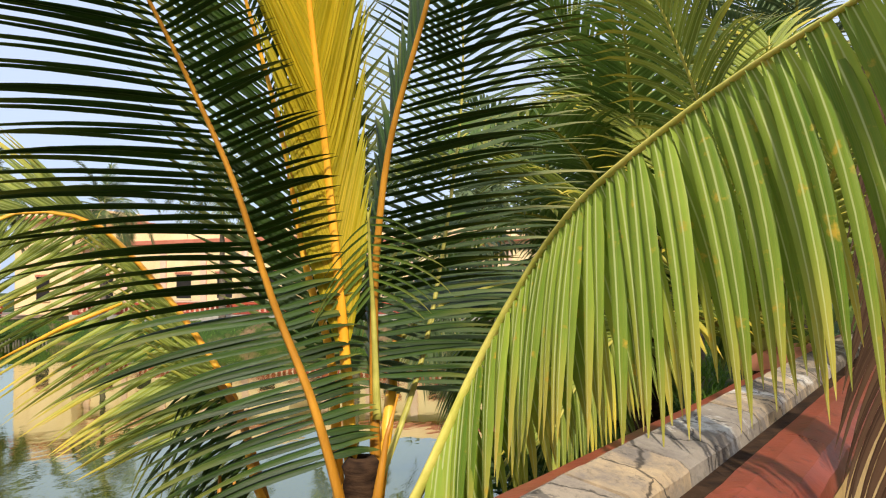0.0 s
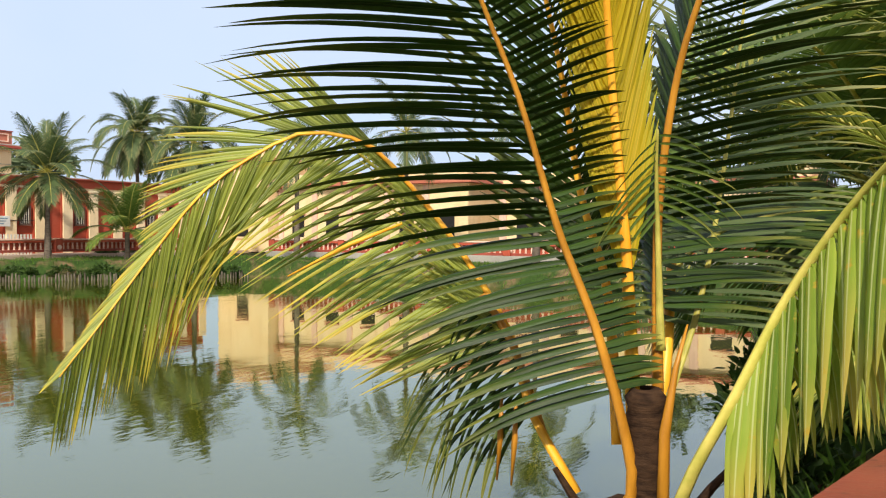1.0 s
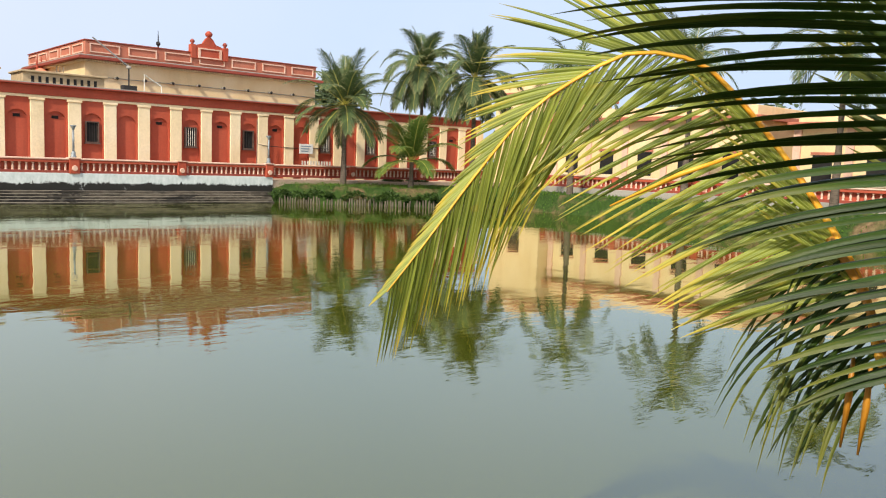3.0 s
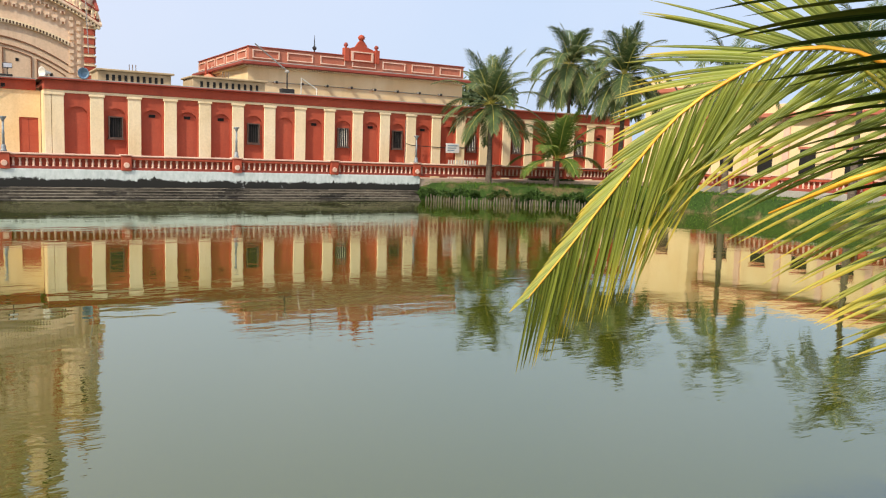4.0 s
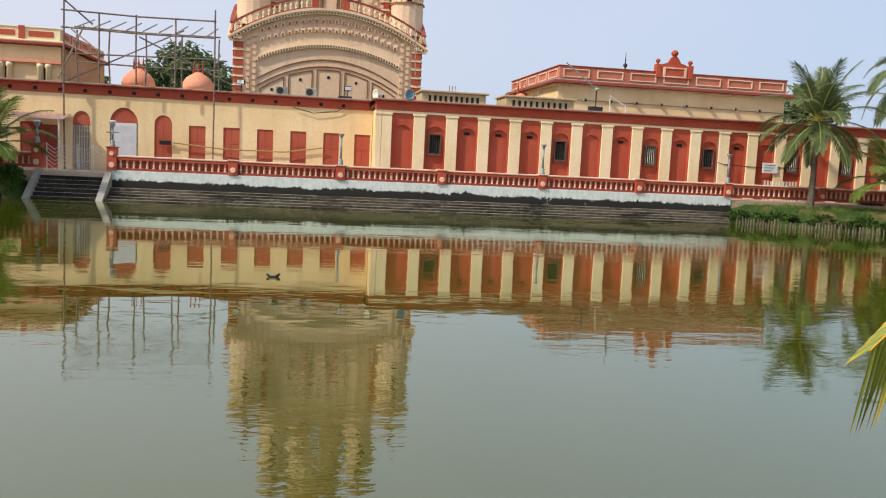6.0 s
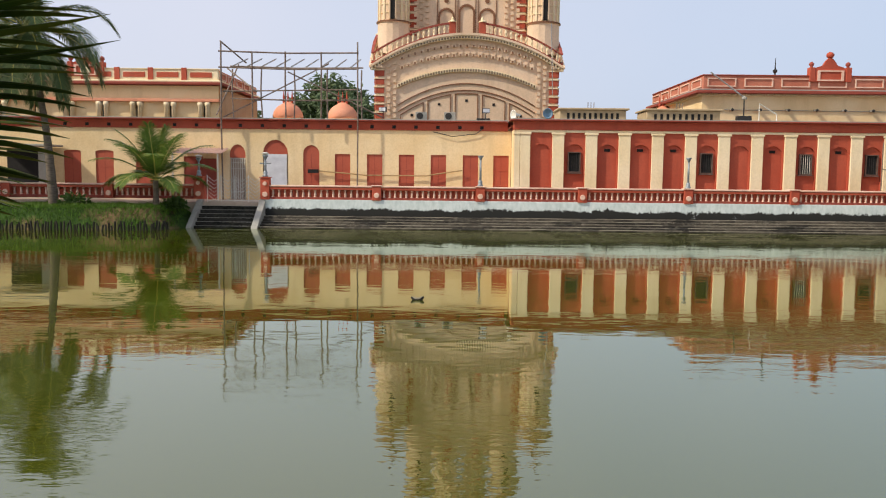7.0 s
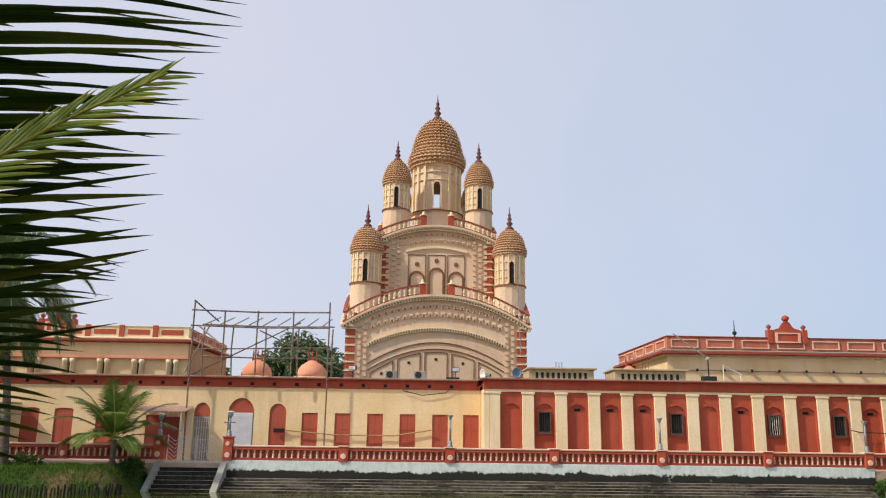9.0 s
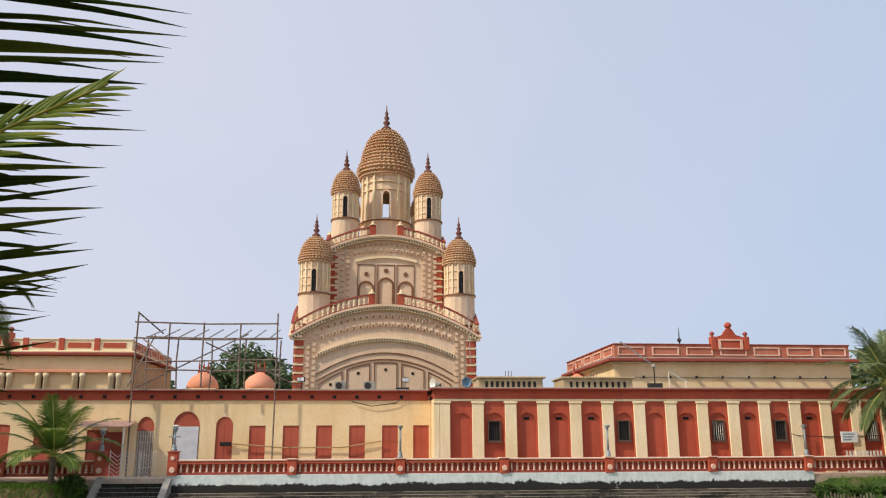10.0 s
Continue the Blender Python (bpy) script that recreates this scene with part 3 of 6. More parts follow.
red_gallery()


def yellow_gallery():
    t = thing("gallery_building", "long cream gallery with red doors and a dark red roof band", "building")
    y = 42.4
    x0 = -46.0
    doors = [(c, 0.40, 3.50, 0.0, "d") for c in (-5.28, -3.62, -1.97, -0.32, 1.34, 2.92)]
    doors += [(-6.9, 0.42, 3.50, 0.44, "d"), (-8.75, 0.65, 3.46, 0.74, "s"), (-10.71, 0.41, 3.42, 0.52, "g")]
    doors += [(-17.6, 0.47, 3.50, 0.08, "d"), (-19.27, 0.45, 3.50, 0.08, "d"), (-15.55, 0.45, 3.5, 0.05, "d"), (-13.0, 0.5, 3.3, 0, "d"), (-24.5, 0.6, 3.4, 0, "d"), (-27.5, 0.6, 3.4, 0, "d")]
    doors.sort()
    edges = [x0] + [(a[0] + a[1] + b[0] - b[1]) / 2 for a, b in zip(doors, doors[1:])] + [3.42]
    for (cx, half, zs, rise, kind), a, b in zip(doors, edges, edges[1:]):
        bm = bmesh.new()
        arch_wall(bm, a, b, 1.1, 4.74, y, arch_outline(cx, half, 1.1, zs, rise, 12), 0.14, False)
        part("wall_bay", bm, M_CREAM, t)
        if kind == "d":
            d = part("door", arch_slab(arch_outline(cx, half + 0.01, 1.1, zs, rise, 12), y + 0.05, y + 0.11), M_DOOR, t, "closed red wooden door")
            part("door_gap", bx(cx - 0.012, cx + 0.012, y + 0.044, y + 0.0495, 1.12, zs), M_REDDARK, d)
            for z in (1.9, 2.7):
                part("door_rail", bx(cx - half + 0.03, cx + half - 0.03, y + 0.038, y + 0.0435, z, z + 0.07), M_DOOR, d)
        elif kind == "s":
            d = part("door", bx(cx - half + 0.04, cx + half - 0.06, y + 0.05, y + 0.1, 1.1, zs), M_SHUTTER, t, "white roller shutter door")
            for k in range(16):
                part("shutter_slat", bx(cx - half + 0.06, cx + half - 0.08, y + 0.035, y + 0.049, 1.15 + k * 0.14, 1.25 + k * 0.14), M_SHUTTER, d)
            part("tympanum", arch_slab(arch_outline(cx, half + 0.01, zs + 0.004, zs + 0.01, rise, 12), y + 0.06, y + 0.12), M_DOOR, t, "red arched panel over the door")
        else:
            part("tympanum", arch_slab(arch_outline(cx, half + 0.01, zs - 0.16, zs + 0.01, rise, 12), y + 0.06, y + 0.12), M_DOOR, t, "red arched panel over the gate")
            part("opening", bx(cx - half, cx + half, y + 0.35, y + 0.37, 1.1, zs), M_TERRACE, t, "dim passage behind the grille")
            for k in range(7):
                x = cx - half + (k + 0.5) * 2 * half / 7
                part("grille_bar", pipe([(x, y + 0.07, 1.12), (x, y + 0.07, zs - 0.17)], 0.018, 4), M_GRILLE, t)
            for z in (1.5, 2.1, 2.7, 3.0, 3.2):
                part("grille_bar", pipe([(cx - half, y + 0.09, z), (cx + half, y + 0.09, z)], 0.016, 4), M_GRILLE, t)
    part("back_wall", bx(x0, 3.42, y + 0.4, 47.5, 1.1, 4.9), M_CREAM, t)
    part("frieze", bx(x0, 3.24, y - 0.06, y + 0.38, 4.743, 5.17, 0.01), M_RED, t)
    part("cornice", bx(x0, 3.235, y - 0.26, y + 0.5, 5.173, 5.235, 0.02), M_REDDARK, t)
    part("roof", bx(x0, 3.23, y - 0.22, 47.6, 5.238, 5.29, 0.01), M_GREY, t, "weathered grey roof edge")
    for k in range(26):
        x = 1.9 - 1.13 * k
        if x > x0 + 1:
            part("drain_hole", bx(x - 0.09, x + 0.09, y - 0.068, y - 0.061, 4.83, 4.99), M_DARK, t)


yellow_gallery()


# ---- halls behind the galleries ----
def parapet_panels(t, x0, x1, y, z0, z1, n, cream=False):
    w = (x1 - x0) / n
    part("parapet", bx(x0, x1, y, y + 0.3, z0, z1, 0.015), M_PIL if cream else M_FADEDHAZE, t)
    for k in range(n):
        if cream:
            part("parapet_post", bx(x0 + k * w - 0.16, x0 + k * w + 0.16, y - 0.07, y - 0.002, z0, z1 + 0.1, 0.01), M_RED, t)
            part("red_panel", bx(x0 + k * w + 0.35, x0 + (k + 1) * w - 0.35, y - 0.03, y - 0.002, z0 + 0.28 * (z1 - z0), z0 + 0.75 * (z1 - z0), 0.01), M_RED, t, "red sunk panel")
            continue
        a, b = x0 + k * w + 0.25, x0 + (k + 1) * w - 0.25
        fr = bmesh.new()
        h = z1 - z0
        for q in ((a, b, z0 + 0.2 * h, z0 + 0.28 * h), (a, b, z0 + 0.76 * h, z0 + 0.84 * h), (a, a + 0.07, z0 + 0.28 * h, z0 + 0.76 * h), (b - 0.07, b, z0 + 0.28 * h, z0 + 0.76 * h)):
            box(fr, q[0], q[1], y - 0.06, y - 0.002, q[2], q[3])
        part("panel_frame", fr, M_BALUST, t)


def side_panels(t, x, y0, y1, z0, z1, n, face):
    w = (y1 - y0) / n
    part("side_parapet", bx(x - 0.15, x + 0.15, y0 + 0.31, y1, z0, z1, 0.015), M_FADEDHAZE, t)
    for k in range(n):
        a, b = y0 + k * w + 0.3, y0 + (k + 1) * w - 0.2
        fr = bmesh.new()
        h = z1 - z0
        xa, xb = (x - 0.21, x - 0.152) if face < 0 else (x + 0.152, x + 0.21)
        for q in ((a, b, z0 + 0.2 * h, z0 + 0.28 * h), (a, b, z0 + 0.76 * h, z0 + 0.84 * h), (a, a + 0.07, z0 + 0.28 * h, z0 + 0.76 * h), (b - 0.07, b, z0 + 0.28 * h, z0 + 0.76 * h)):
            box(fr, xa, xb, q[0], q[1], q[2], q[3])
        part("panel_frame", fr, M_BALUST, t)


def crest(t, cx, y, z, w, full=True):
    """A raised centre piece on a parapet, with scrolls and a bell finial."""
    c = part("crest", bx(cx - w / 2, cx + w / 2, y - 0.08, y + 0.3, z, z + 0.75, 0.02), M_RED, t, "red raised centre piece of the parapet")
    fr = bmesh.new()
    for q in ((cx - w * 0.36, cx + w * 0.36, z + 0.05, z + 0.13), (cx - w * 0.36, cx + w * 0.36, z + 0.6, z + 0.68), (cx - w * 0.36, cx - w * 0.29, z + 0.13, z + 0.6), (cx + w * 0.29, cx + w * 0.36, z + 0.13, z + 0.6)):
        box(fr, q[0], q[1], y - 0.13, y - 0.082, q[2], q[3])
    part("panel_frame", fr, M_BALUST, c)
    for s in (-1, 1):
        part("end_post", bx(cx + s * w * 0.5 - 0.16, cx + s * w * 0.5 + 0.16, y - 0.12, y + 0.32, z, z + 0.86, 0.02), M_RED, c)
        part("end_knob", turned([(0.1, z + 0.86), (0.07, z + 0.92), (0.15, z + 1.02), (0.15, z + 1.1), (0.05, z + 1.2)], cx + s * w * 0.5, y + 0.1, 10), M_REDDARK, c, smooth=True)
    prof = [(-w * 0.42, z + 0.752), (-w * 0.36, z + 0.88), (-w * 0.2, z + 0.98), (-w * 0.12, z + 1.25), (-0.1, z + 1.42), (0.1, z + 1.42), (w * 0.12, z + 1.25), (w * 0.2, z + 0.98), (w * 0.36, z + 0.88), (w * 0.42, z + 0.752)] if full else [(-w * 0.42, z + 0.752), (-w * 0.3, z + 0.95), (0, z + 1.2), (w * 0.3, z + 0.95), (w * 0.42, z + 0.752)]
    part("gable", arch_slab([(cx + a, b) for a, b in prof], y, y + 0.2), M_RED, c)
    if full:
        part("finial", turned([(0.12, z + 1.42), (0.2, z + 1.5), (0.24, z + 1.62), (0.16, z + 1.74), (0.05, z + 1.8)], cx, y + 0.1, 12), M_RED, c, smooth=True)
    else:
        part("relief", turned([(0.02, 0), (0.3, 0.02), (0.3, 0.05), (0.02, 0.08)], seg=12), M_PIL, c, "pale plaster relief").matrix_basis = pose(cx, y - 0.08, z + 0.36, 90, 0, 0)


def right_hall():
    t = thing("hall_building", "cream hall with a red panelled parapet and crest", "building")
    y = 50.0
    x0, x1, yb = 15.55, 31.1, 62.0
    part("wall", bx(x0, x1, y, yb, 1.0, 7.42), M_CREAM, t)
    part("moulding", bx(x0 - 0.1, x1 + 0.1, y - 0.1, yb, 7.42, 7.52, 0.01), M_PIL, t)
    dn = bmesh.new()
    for k in range(98):
        box(dn, x0 + 0.16 * k, x0 + 0.16 * k + 0.08, y - 0.24, y - 0.102, 7.43, 7.54)
    for k in range(70):
        box(dn, x0 - 0.24, x0 - 0.102, y + 0.17 * k, y + 0.17 * k + 0.08, 7.43, 7.54)
    part("dentil_band", dn, M_PIL, t)["kind"] = "stuff"
    part("eave", bx(x0 - 0.5, x1 + 0.4, y - 0.5, yb, 7.54, 7.72, 0.03), M_REDDARK, t, "dark red projecting eave")
    part("eave_top", bx(x0 - 0.42, x1 + 0.3, y - 0.42, yb, 7.722, 7.80, 0.03), M_GREY, t)
    parapet_panels(t, x0, x1, y - 0.1, 7.8, 8.62, 7)
    side_panels(t, x0 + 0.15, y - 0.1, yb, 7.8, 8.62, 5, -1)
    part("coping", bx(x0 - 0.05, x1 + 0.05, y - 0.16, y + 0.25, 8.622, 8.69, 0.01), M_REDDARK, t)
    part("coping", bx(x0 - 0.06, x0 + 0.36, y + 0.255, yb, 8.622, 8.69, 0.01), M_REDDARK, t)
    crest(t, 23.15, y - 0.12, 8.3, 2.2)
    for k in range(8):
        part("bracket", bx(17.2 + 1.7 * k, 17.4 + 1.7 * k, y - 0.3, y - 0.002, 6.55, 6.65), M_GREY, t)
        part("bracket_lamp", turned([(0.03, 0), (0.09, 0.06), (0.09, 0.12), (0.02, 0.18)], 17.3 + 1.7 * k, y - 0.3, 8), M_IRON, t).location = (0, 0, 6.5)
    part("mast", turned([(0.05, 8.69), (0.05, 8.8), (0.14, 8.9), (0.14, 8.98), (0.04, 9.08), (0.03, 9.4), (0.01, 9.75)], 19.9, y + 0.05, 8), M_IRON, t, "thin dark finial mast")
    part("conduit", pipe([(x0, y - 0.04, 6.6), (x1, y - 0.04, 6.55)], 0.02, 4), M_GREY, t)


right_hall()


def left_hall():
    t = thing("hall_building", "cream hall with paired columns and a red parapet", "building")
    y = 50.0
    x0, x1, yb = -34.0, -13.75, 60.0
    part("wall", bx(x0, x1, y, yb, 1.0, 7.7), M_CREAM, t)
    part("side_wall", bx(x1 + 0.002, x1 + 0.05, y + 0.1, yb, 1.0, 7.68), M_OCHRE, t)
    part("string_course", bx(x0, x1 + 0.1, y - 0.28, y - 0.002, 6.72, 6.9, 0.02), M_PINK, t, "faded pink moulding")
    part("eave", bx(x0, x1 + 0.35, y - 0.45, yb, 7.72, 7.88, 0.03), M_REDDARK, t)
    part("eave_top", bx(x0, x1 + 0.3, y - 0.38, yb, 7.882, 8.0, 0.03), M_PIL, t)
    parapet_panels(t, x0, x1, y - 0.1, 8.0, 8.66, 10, True)
    side_panels(t, x1 - 0.15, y - 0.1, yb, 8.0, 8.66, 5, 1)
    part("coping", bx(x0, x1 + 0.05, y - 0.15, y + 0.25, 8.662, 8.72, 0.01), M_PIL, t)
    crest(t, -21.7, y - 0.12, 8.2, 1.9, False)
    for k in range(10):
        cx = -14.6 - 2.05 * k
        for s in (-0.22, 0.22):
            part("column", turned([(0.16, 5.2), (0.14, 6.45), (0.19, 6.5), (0.19, 6.7)], cx + s, y - 0.12, 10), M_PIL, t, smooth=True)
        part("gap", bx(cx - 0.05, cx + 0.05, y - 0.02, y - 0.004, 5.3, 6.6), M_DARK, t)


left_hall()


# ---- the nine-spired temple ----
TX, TY = 1.5, 65.5


def bent(x, half, zmid, zend):
    return zmid - (zmid - zend) * (x / half) ** 2


def bent_band(bm, half, zfun, below, above, y0, y1, n=28, x0=None, x1=None):
    """A moulding that follows a bent eave: from y0 (front) to y1."""
    x0 = -half if x0 is None else x0
    x1 = half if x1 is None else x1
    rows = []
    for k in range(n + 1):
        x = x0 + (x1 - x0) * k / n
        z = zfun(x)
        rows.append([bm.verts.new(p) for p in ((x, y0, z - below), (x, y1, z - below), (x, y1, z + above), (x, y0, z + above))])
    for a, b in zip(rows, rows[1:]):
        for j in range(4):
            bm.faces.new((a[j], b[j], b[(j + 1) % 4], a[(j + 1) % 4]))
    bm.faces.new(rows[0][::-1])
    bm.faces.new(rows[-1])


def bent_wall(half, zfun, z0, y0, y1, n=28):
    bm = bmesh.new()
    rows = []
    for k in range(n + 1):
        x = -half + 2 * half * k / n
        rows.append([bm.verts.new(p) for p in ((x, y0, z0), (x, y1, z0), (x, y1, zfun(x)), (x, y0, zfun(x)))])
    for a, b in zip(rows, rows[1:]):
        for j in range(4):
            bm.faces.new((a[j], b[j], b[(j + 1) % 4], a[(j + 1) % 4]))
    bm.faces.new(rows[0][::-1])
    bm.faces.new(rows[-1])
    return bm


RAILPOST = bpy.data.meshes.new("rail_baluster")
_b = turned([(0.07, 0), (0.05, 0.1), (0.09, 0.22), (0.05, 0.36), (0.08, 0.42)], seg=6)
_b.to_mesh(RAILPOST)
_b.free()
RAILPOST.materials.append(M_PIL)


def small_mesh(name, boxes, mat):
    bm = bmesh.new()
    for q in boxes:
        box(bm, *q)
    me = bpy.data.meshes.new(name)
    bmesh.ops.recalc_face_normals(bm, faces=bm.faces)
    bm.to_mesh(me)
    bm.free()
    me.materials.append(mat)
    return me


STUD = small_mesh("stud", [(-0.15, 0.15, -0.16, -0.002, -0.06, 0.2), (-0.22, 0.22, -0.1, -0.004, 0.202, 0.3)], M_TEMPLE)
RECESS = small_mesh("stud_recess", [(-0.07, 0.07, -0.168, -0.162, -0.055, 0.12)], M_TRIM)
BLOCK = small_mesh("corner_stud", [(-0.12, 0.12, -0.14, -0.003, -0.12, 0.12)], M_TEMPLE)


def storey(t, half, zb, zmid, zend, level):
    """One storey with four bent-eaved faces."""
    zf = lambda x: bent(x, half + 0.35, zmid, zend)
    rail_h = 0.80 if level == 1 else 0.70
    for side in range(4):
        turn = pose(TX, TY, 0, 0, 0, 90 * side)
        front = side in (0, 1, 3)

        def put(name, bm, mat, label=""):
            ob = part(name, bm, mat, t, label)
            ob.matrix_basis = turn
            return ob

        y = -half
        put("wall", bent_wall(half - 0.01, lambda x: zf(x) - 0.3, zb, y, y + 0.6), M_TEMPLE)
        bm = bmesh.new()
        bent_band(bm, half + 0.35, zf, 0.12, 0.05, y - 0.45, y + 0.5)
        put("eave", bm, M_TEMPLE, "cream curved eave")
        bm = bmesh.new()
        bent_band(bm, half + 0.28, zf, 0.34, -0.122, y - 0.36, y - 0.003)
        put("eave_moulding", bm, M_PIL)
        if not front:
            continue
        n = 64 if level == 1 else 44
        # each brown block draws a shaded gap between two pale dentils
        bm = bmesh.new()
        for k in range(n):
            x = (k + 0.5 - n / 2) * 2 * (half + 0.2) / n
            box(bm, x - 0.05, x + 0.05, y - 0.375, y - 0.361, zf(x) - 0.31, zf(x) - 0.19)
        put("dentil_band", bm, M_DENTILGAP, "row of brown blocks painted as the shaded gaps between dentils")["kind"] = "stuff"
        # rows of small hanging studs under the eave
        inner = half - (1.65 if level == 1 else 1.25)
        n = 21 if level == 1 else 15
        sz = 0.9 if level == 1 else 0.7
        for row, dz in ((0, 0.85), (1, 1.5)):
            for k in range(n):
                x = (k + 0.5 - n / 2) * 2 * inner / n
                z = zf(x * 0.93) - (dz if level == 1 else dz * 0.8)
                ob = share("stud", STUD, turn @ pose(x, y, z), t)
                ob.scale = (sz, 1, sz)
                ob = share("stud_recess", RECESS, turn @ pose(x, y, z), t)
                ob.scale = (sz, 1, sz)
        # corner pilasters: studded, then striped red
        for s in (-1, 1):
            for col in range(0 if level == 1 else -1, 2):
                x = s * (inner + 0.28 + 0.42 * col)
                z, m = zf(x) - 0.75, 0
                while z > max(zb + 0.3, 6.0) and m < 14:
                    share("corner_stud", BLOCK, turn @ pose(x, y, z), t)
                    z -= 0.42
                    m += 1
            xa, xb = sorted((s * (half - 0.02), s * (half - 0.62)))
            z = zf(half) - 0.4
            for m in range(9):
                if z - 0.5 < zb:
                    break
                put("corner_stripe", bx(xa, xb, y - 0.09, y - 0.003, z - 0.5, z - 0.12), M_RED, "red painted corner block")
                put("corner_band", bx(xa - 0.03, xb + 0.03, y - 0.13, y - 0.002, z - 0.115, z - 0.02, 0.01), M_PIL)
                z -= 0.6
        if level == 1:
            g2 = lambda x: 9.95 - 1.2 * (x / 5.0) ** 2
            bm = bmesh.new()
            bent_band(bm, 4.95, g2, 0.12, 0.14, y - 0.2, y - 0.002)
            put("second_cornice", bm, M_PIL)
            # shaded dentil gaps drawn as brown blocks here too
            bm = bmesh.new()
            for k in range(52):
                x = (k + 0.5 - 26) * 9.8 / 52
                box(bm, x - 0.05, x + 0.05, y - 0.215, y - 0.202, g2(x) - 0.1, g2(x) + 0.07)
            put("dentil_band", bm, M_DENTILGAP)["kind"] = "stuff"
            for dz, w in ((0.95, 0.035), (1.42, 0.035)):
                g3 = lambda x: 9.95 - dz - 1.62 * (x / 5.0) ** 2
                bm = bmesh.new()
                bent_band(bm, 4.9, g3, w, w, y - 0.07, y - 0.002)
                put("arch_line", bm, M_TRIM, "brown arched line")
            g4 = lambda x: 9.95 - 1.62 - 1.75 * (x / 5.0) ** 2
            for k in range(5):
                xa, xb = (k - 2.5) * 1.95 + 0.14, (k - 1.5) * 1.95 - 0.14
                bm = bmesh.new()
                bent_band(bm, 1, g4, 0.06, 0.0, y - 0.06, y - 0.004, 6, xa, xb)
                box(bm, xa, xa + 0.06, y - 0.06, y - 0.004, zb, g4(xa) - 0.062)
                box(bm, xb - 0.06, xb, y - 0.06, y - 0.004, zb, g4(xb) - 0.062)
                put("panel_outline", bm, M_TRIM, "brown panel outline")
                put("panel_vent", bx((xa + xb) / 2 - 0.09, (xa + xb) / 2 + 0.09, y - 0.03, y - 0.004, g4((xa + xb) / 2) - 0.62, g4((xa + xb) / 2) - 0.44), M_DARK)
        else:
            bm = bmesh.new()
            bent_band(bm, 2.35, lambda x: 16.55 - 0.35 * (x / 2.35) ** 2, 0.06, 0.12, y - 0.14, y - 0.002)
            put("second_cornice", bm, M_PIL)
            for k in (-1, 0, 1):
                cx = 1.5 * k
                top = 0.28 if k == 0 else 0.0
                put("niche", arch_slab(arch_outline(cx, 0.46, zb, 14.1 + top, 0.46, 10), y - 0.012, y - 0.002), M_TEMPLE, "shallow arched niche")
                o, i = arch_outline(cx, 0.6, zb, 14.1 + top, 0.62, 10), arch_outline(cx, 0.47, zb, 14.1 + top, 0.47, 10)
                bm = bmesh.new()
                va = [bm.verts.new((px_, y - 0.1, pz)) for px_, pz in o]
                vb = [bm.verts.new((px_, y - 0.1, pz)) for px_, pz in i]
                vc = [bm.verts.new((px_, y - 0.002, pz)) for px_, pz in o]
                vd = [bm.verts.new((px_, y - 0.002, pz)) for px_, pz in i]
                for j in range(len(o) - 1):
                    bm.faces.new((va[j], va[j + 1], vb[j + 1], vb[j]))
                    bm.faces.new((vc[j], vc[j + 1], va[j + 1], va[j]))
                    bm.faces.new((vd[j], vd[j + 1], vb[j + 1], vb[j]))
                put("niche_arch", bm, M_TRIM, "brown arch moulding")
                bm = bmesh.new()
                for q in ((cx - 0.68, cx - 0.63, zb, 16.0), (cx + 0.63, cx + 0.68, zb, 16.0), (cx - 0.63, cx + 0.63, 15.95, 16.0)):
                    box(bm, q[0], q[1], y - 0.05, y - 0.004, q[2], q[3])
                put("panel_outline", bm, M_TRIM)
                ob = put("roundel", turned([(0.17, 0), (0.17, 0.05), (0.1, 0.06)], seg=12), M_TRIM)
                ob.matrix_basis = turn @ pose(cx, y - 0.003, 15.25 + top, 90, 0, 0)
        # railing that rides on the eave
        zr = lambda x: zf(x) + 0.05
        for s in (-1, 1):
            xs = (1.06, half + 0.1)
            a, b = sorted((s * xs[0], s * xs[1]))
            for name, lo, hi, mat in (("rail_base", 0.0, 0.1, M_REDDARK), ("rail_top", rail_h - 0.12, rail_h, M_REDDARK)):
                bm = bmesh.new()
                bent_band(bm, 1, zr, -lo, hi, y - 0.32, y - 0.12, 12, a, b)
                put(name, bm, mat)
            m = int((b - a) / (0.35 if level == 1 else 0.31))
            for k in range(m):
                x = a + (k + 0.5) * (b - a) / m
                ob = share("rail_baluster", RAILPOST, turn @ pose(x, y - 0.22, zr(x) + 0.09), t)
                ob.scale = (1.15, 1.15, (rail_h - 0.21) / 0.42)
            p = put("rail_pier", bx(s * 1.06 - 0.24, s * 1.06 + 0.24, y - 0.4, y - 0.02, zr(1.06) - 0.05, zr(1.06) + 0.8, 0.02), M_RED)
            bm = turned([(0.3, 0.8), (0.3, 0.86), (0.12, 0.95), (0.1, 1.1), (0.0, 1.2)], s * 1.06, y - 0.2, 8)
            bmesh.ops.translate(bm, verts=bm.verts, vec=(0, 0, zr(1.06)))
            put("pier_cap", bm, M_PIL)
    # roof over the storey
    bm = bmesh.new()
    n = 12
    grid = [[bm.verts.new((TX + x, TY + y, min(bent(x, half + 0.35, zmid, zend), bent(y, half + 0.35, zmid, zend)) - 0.05))
             for x in [(-1 + 2 * i / n) * half for i in range(n + 1)]] for y in [(-1 + 2 * j / n) * half for j in range(n + 1)]]
    for j in range(n):
        for i in range(n):
            bm.faces.new((grid[j][i], grid[j][i + 1], grid[j + 1][i + 1], grid[j + 1][i]))
    part("roof", bm, M_TEMPLE, t)


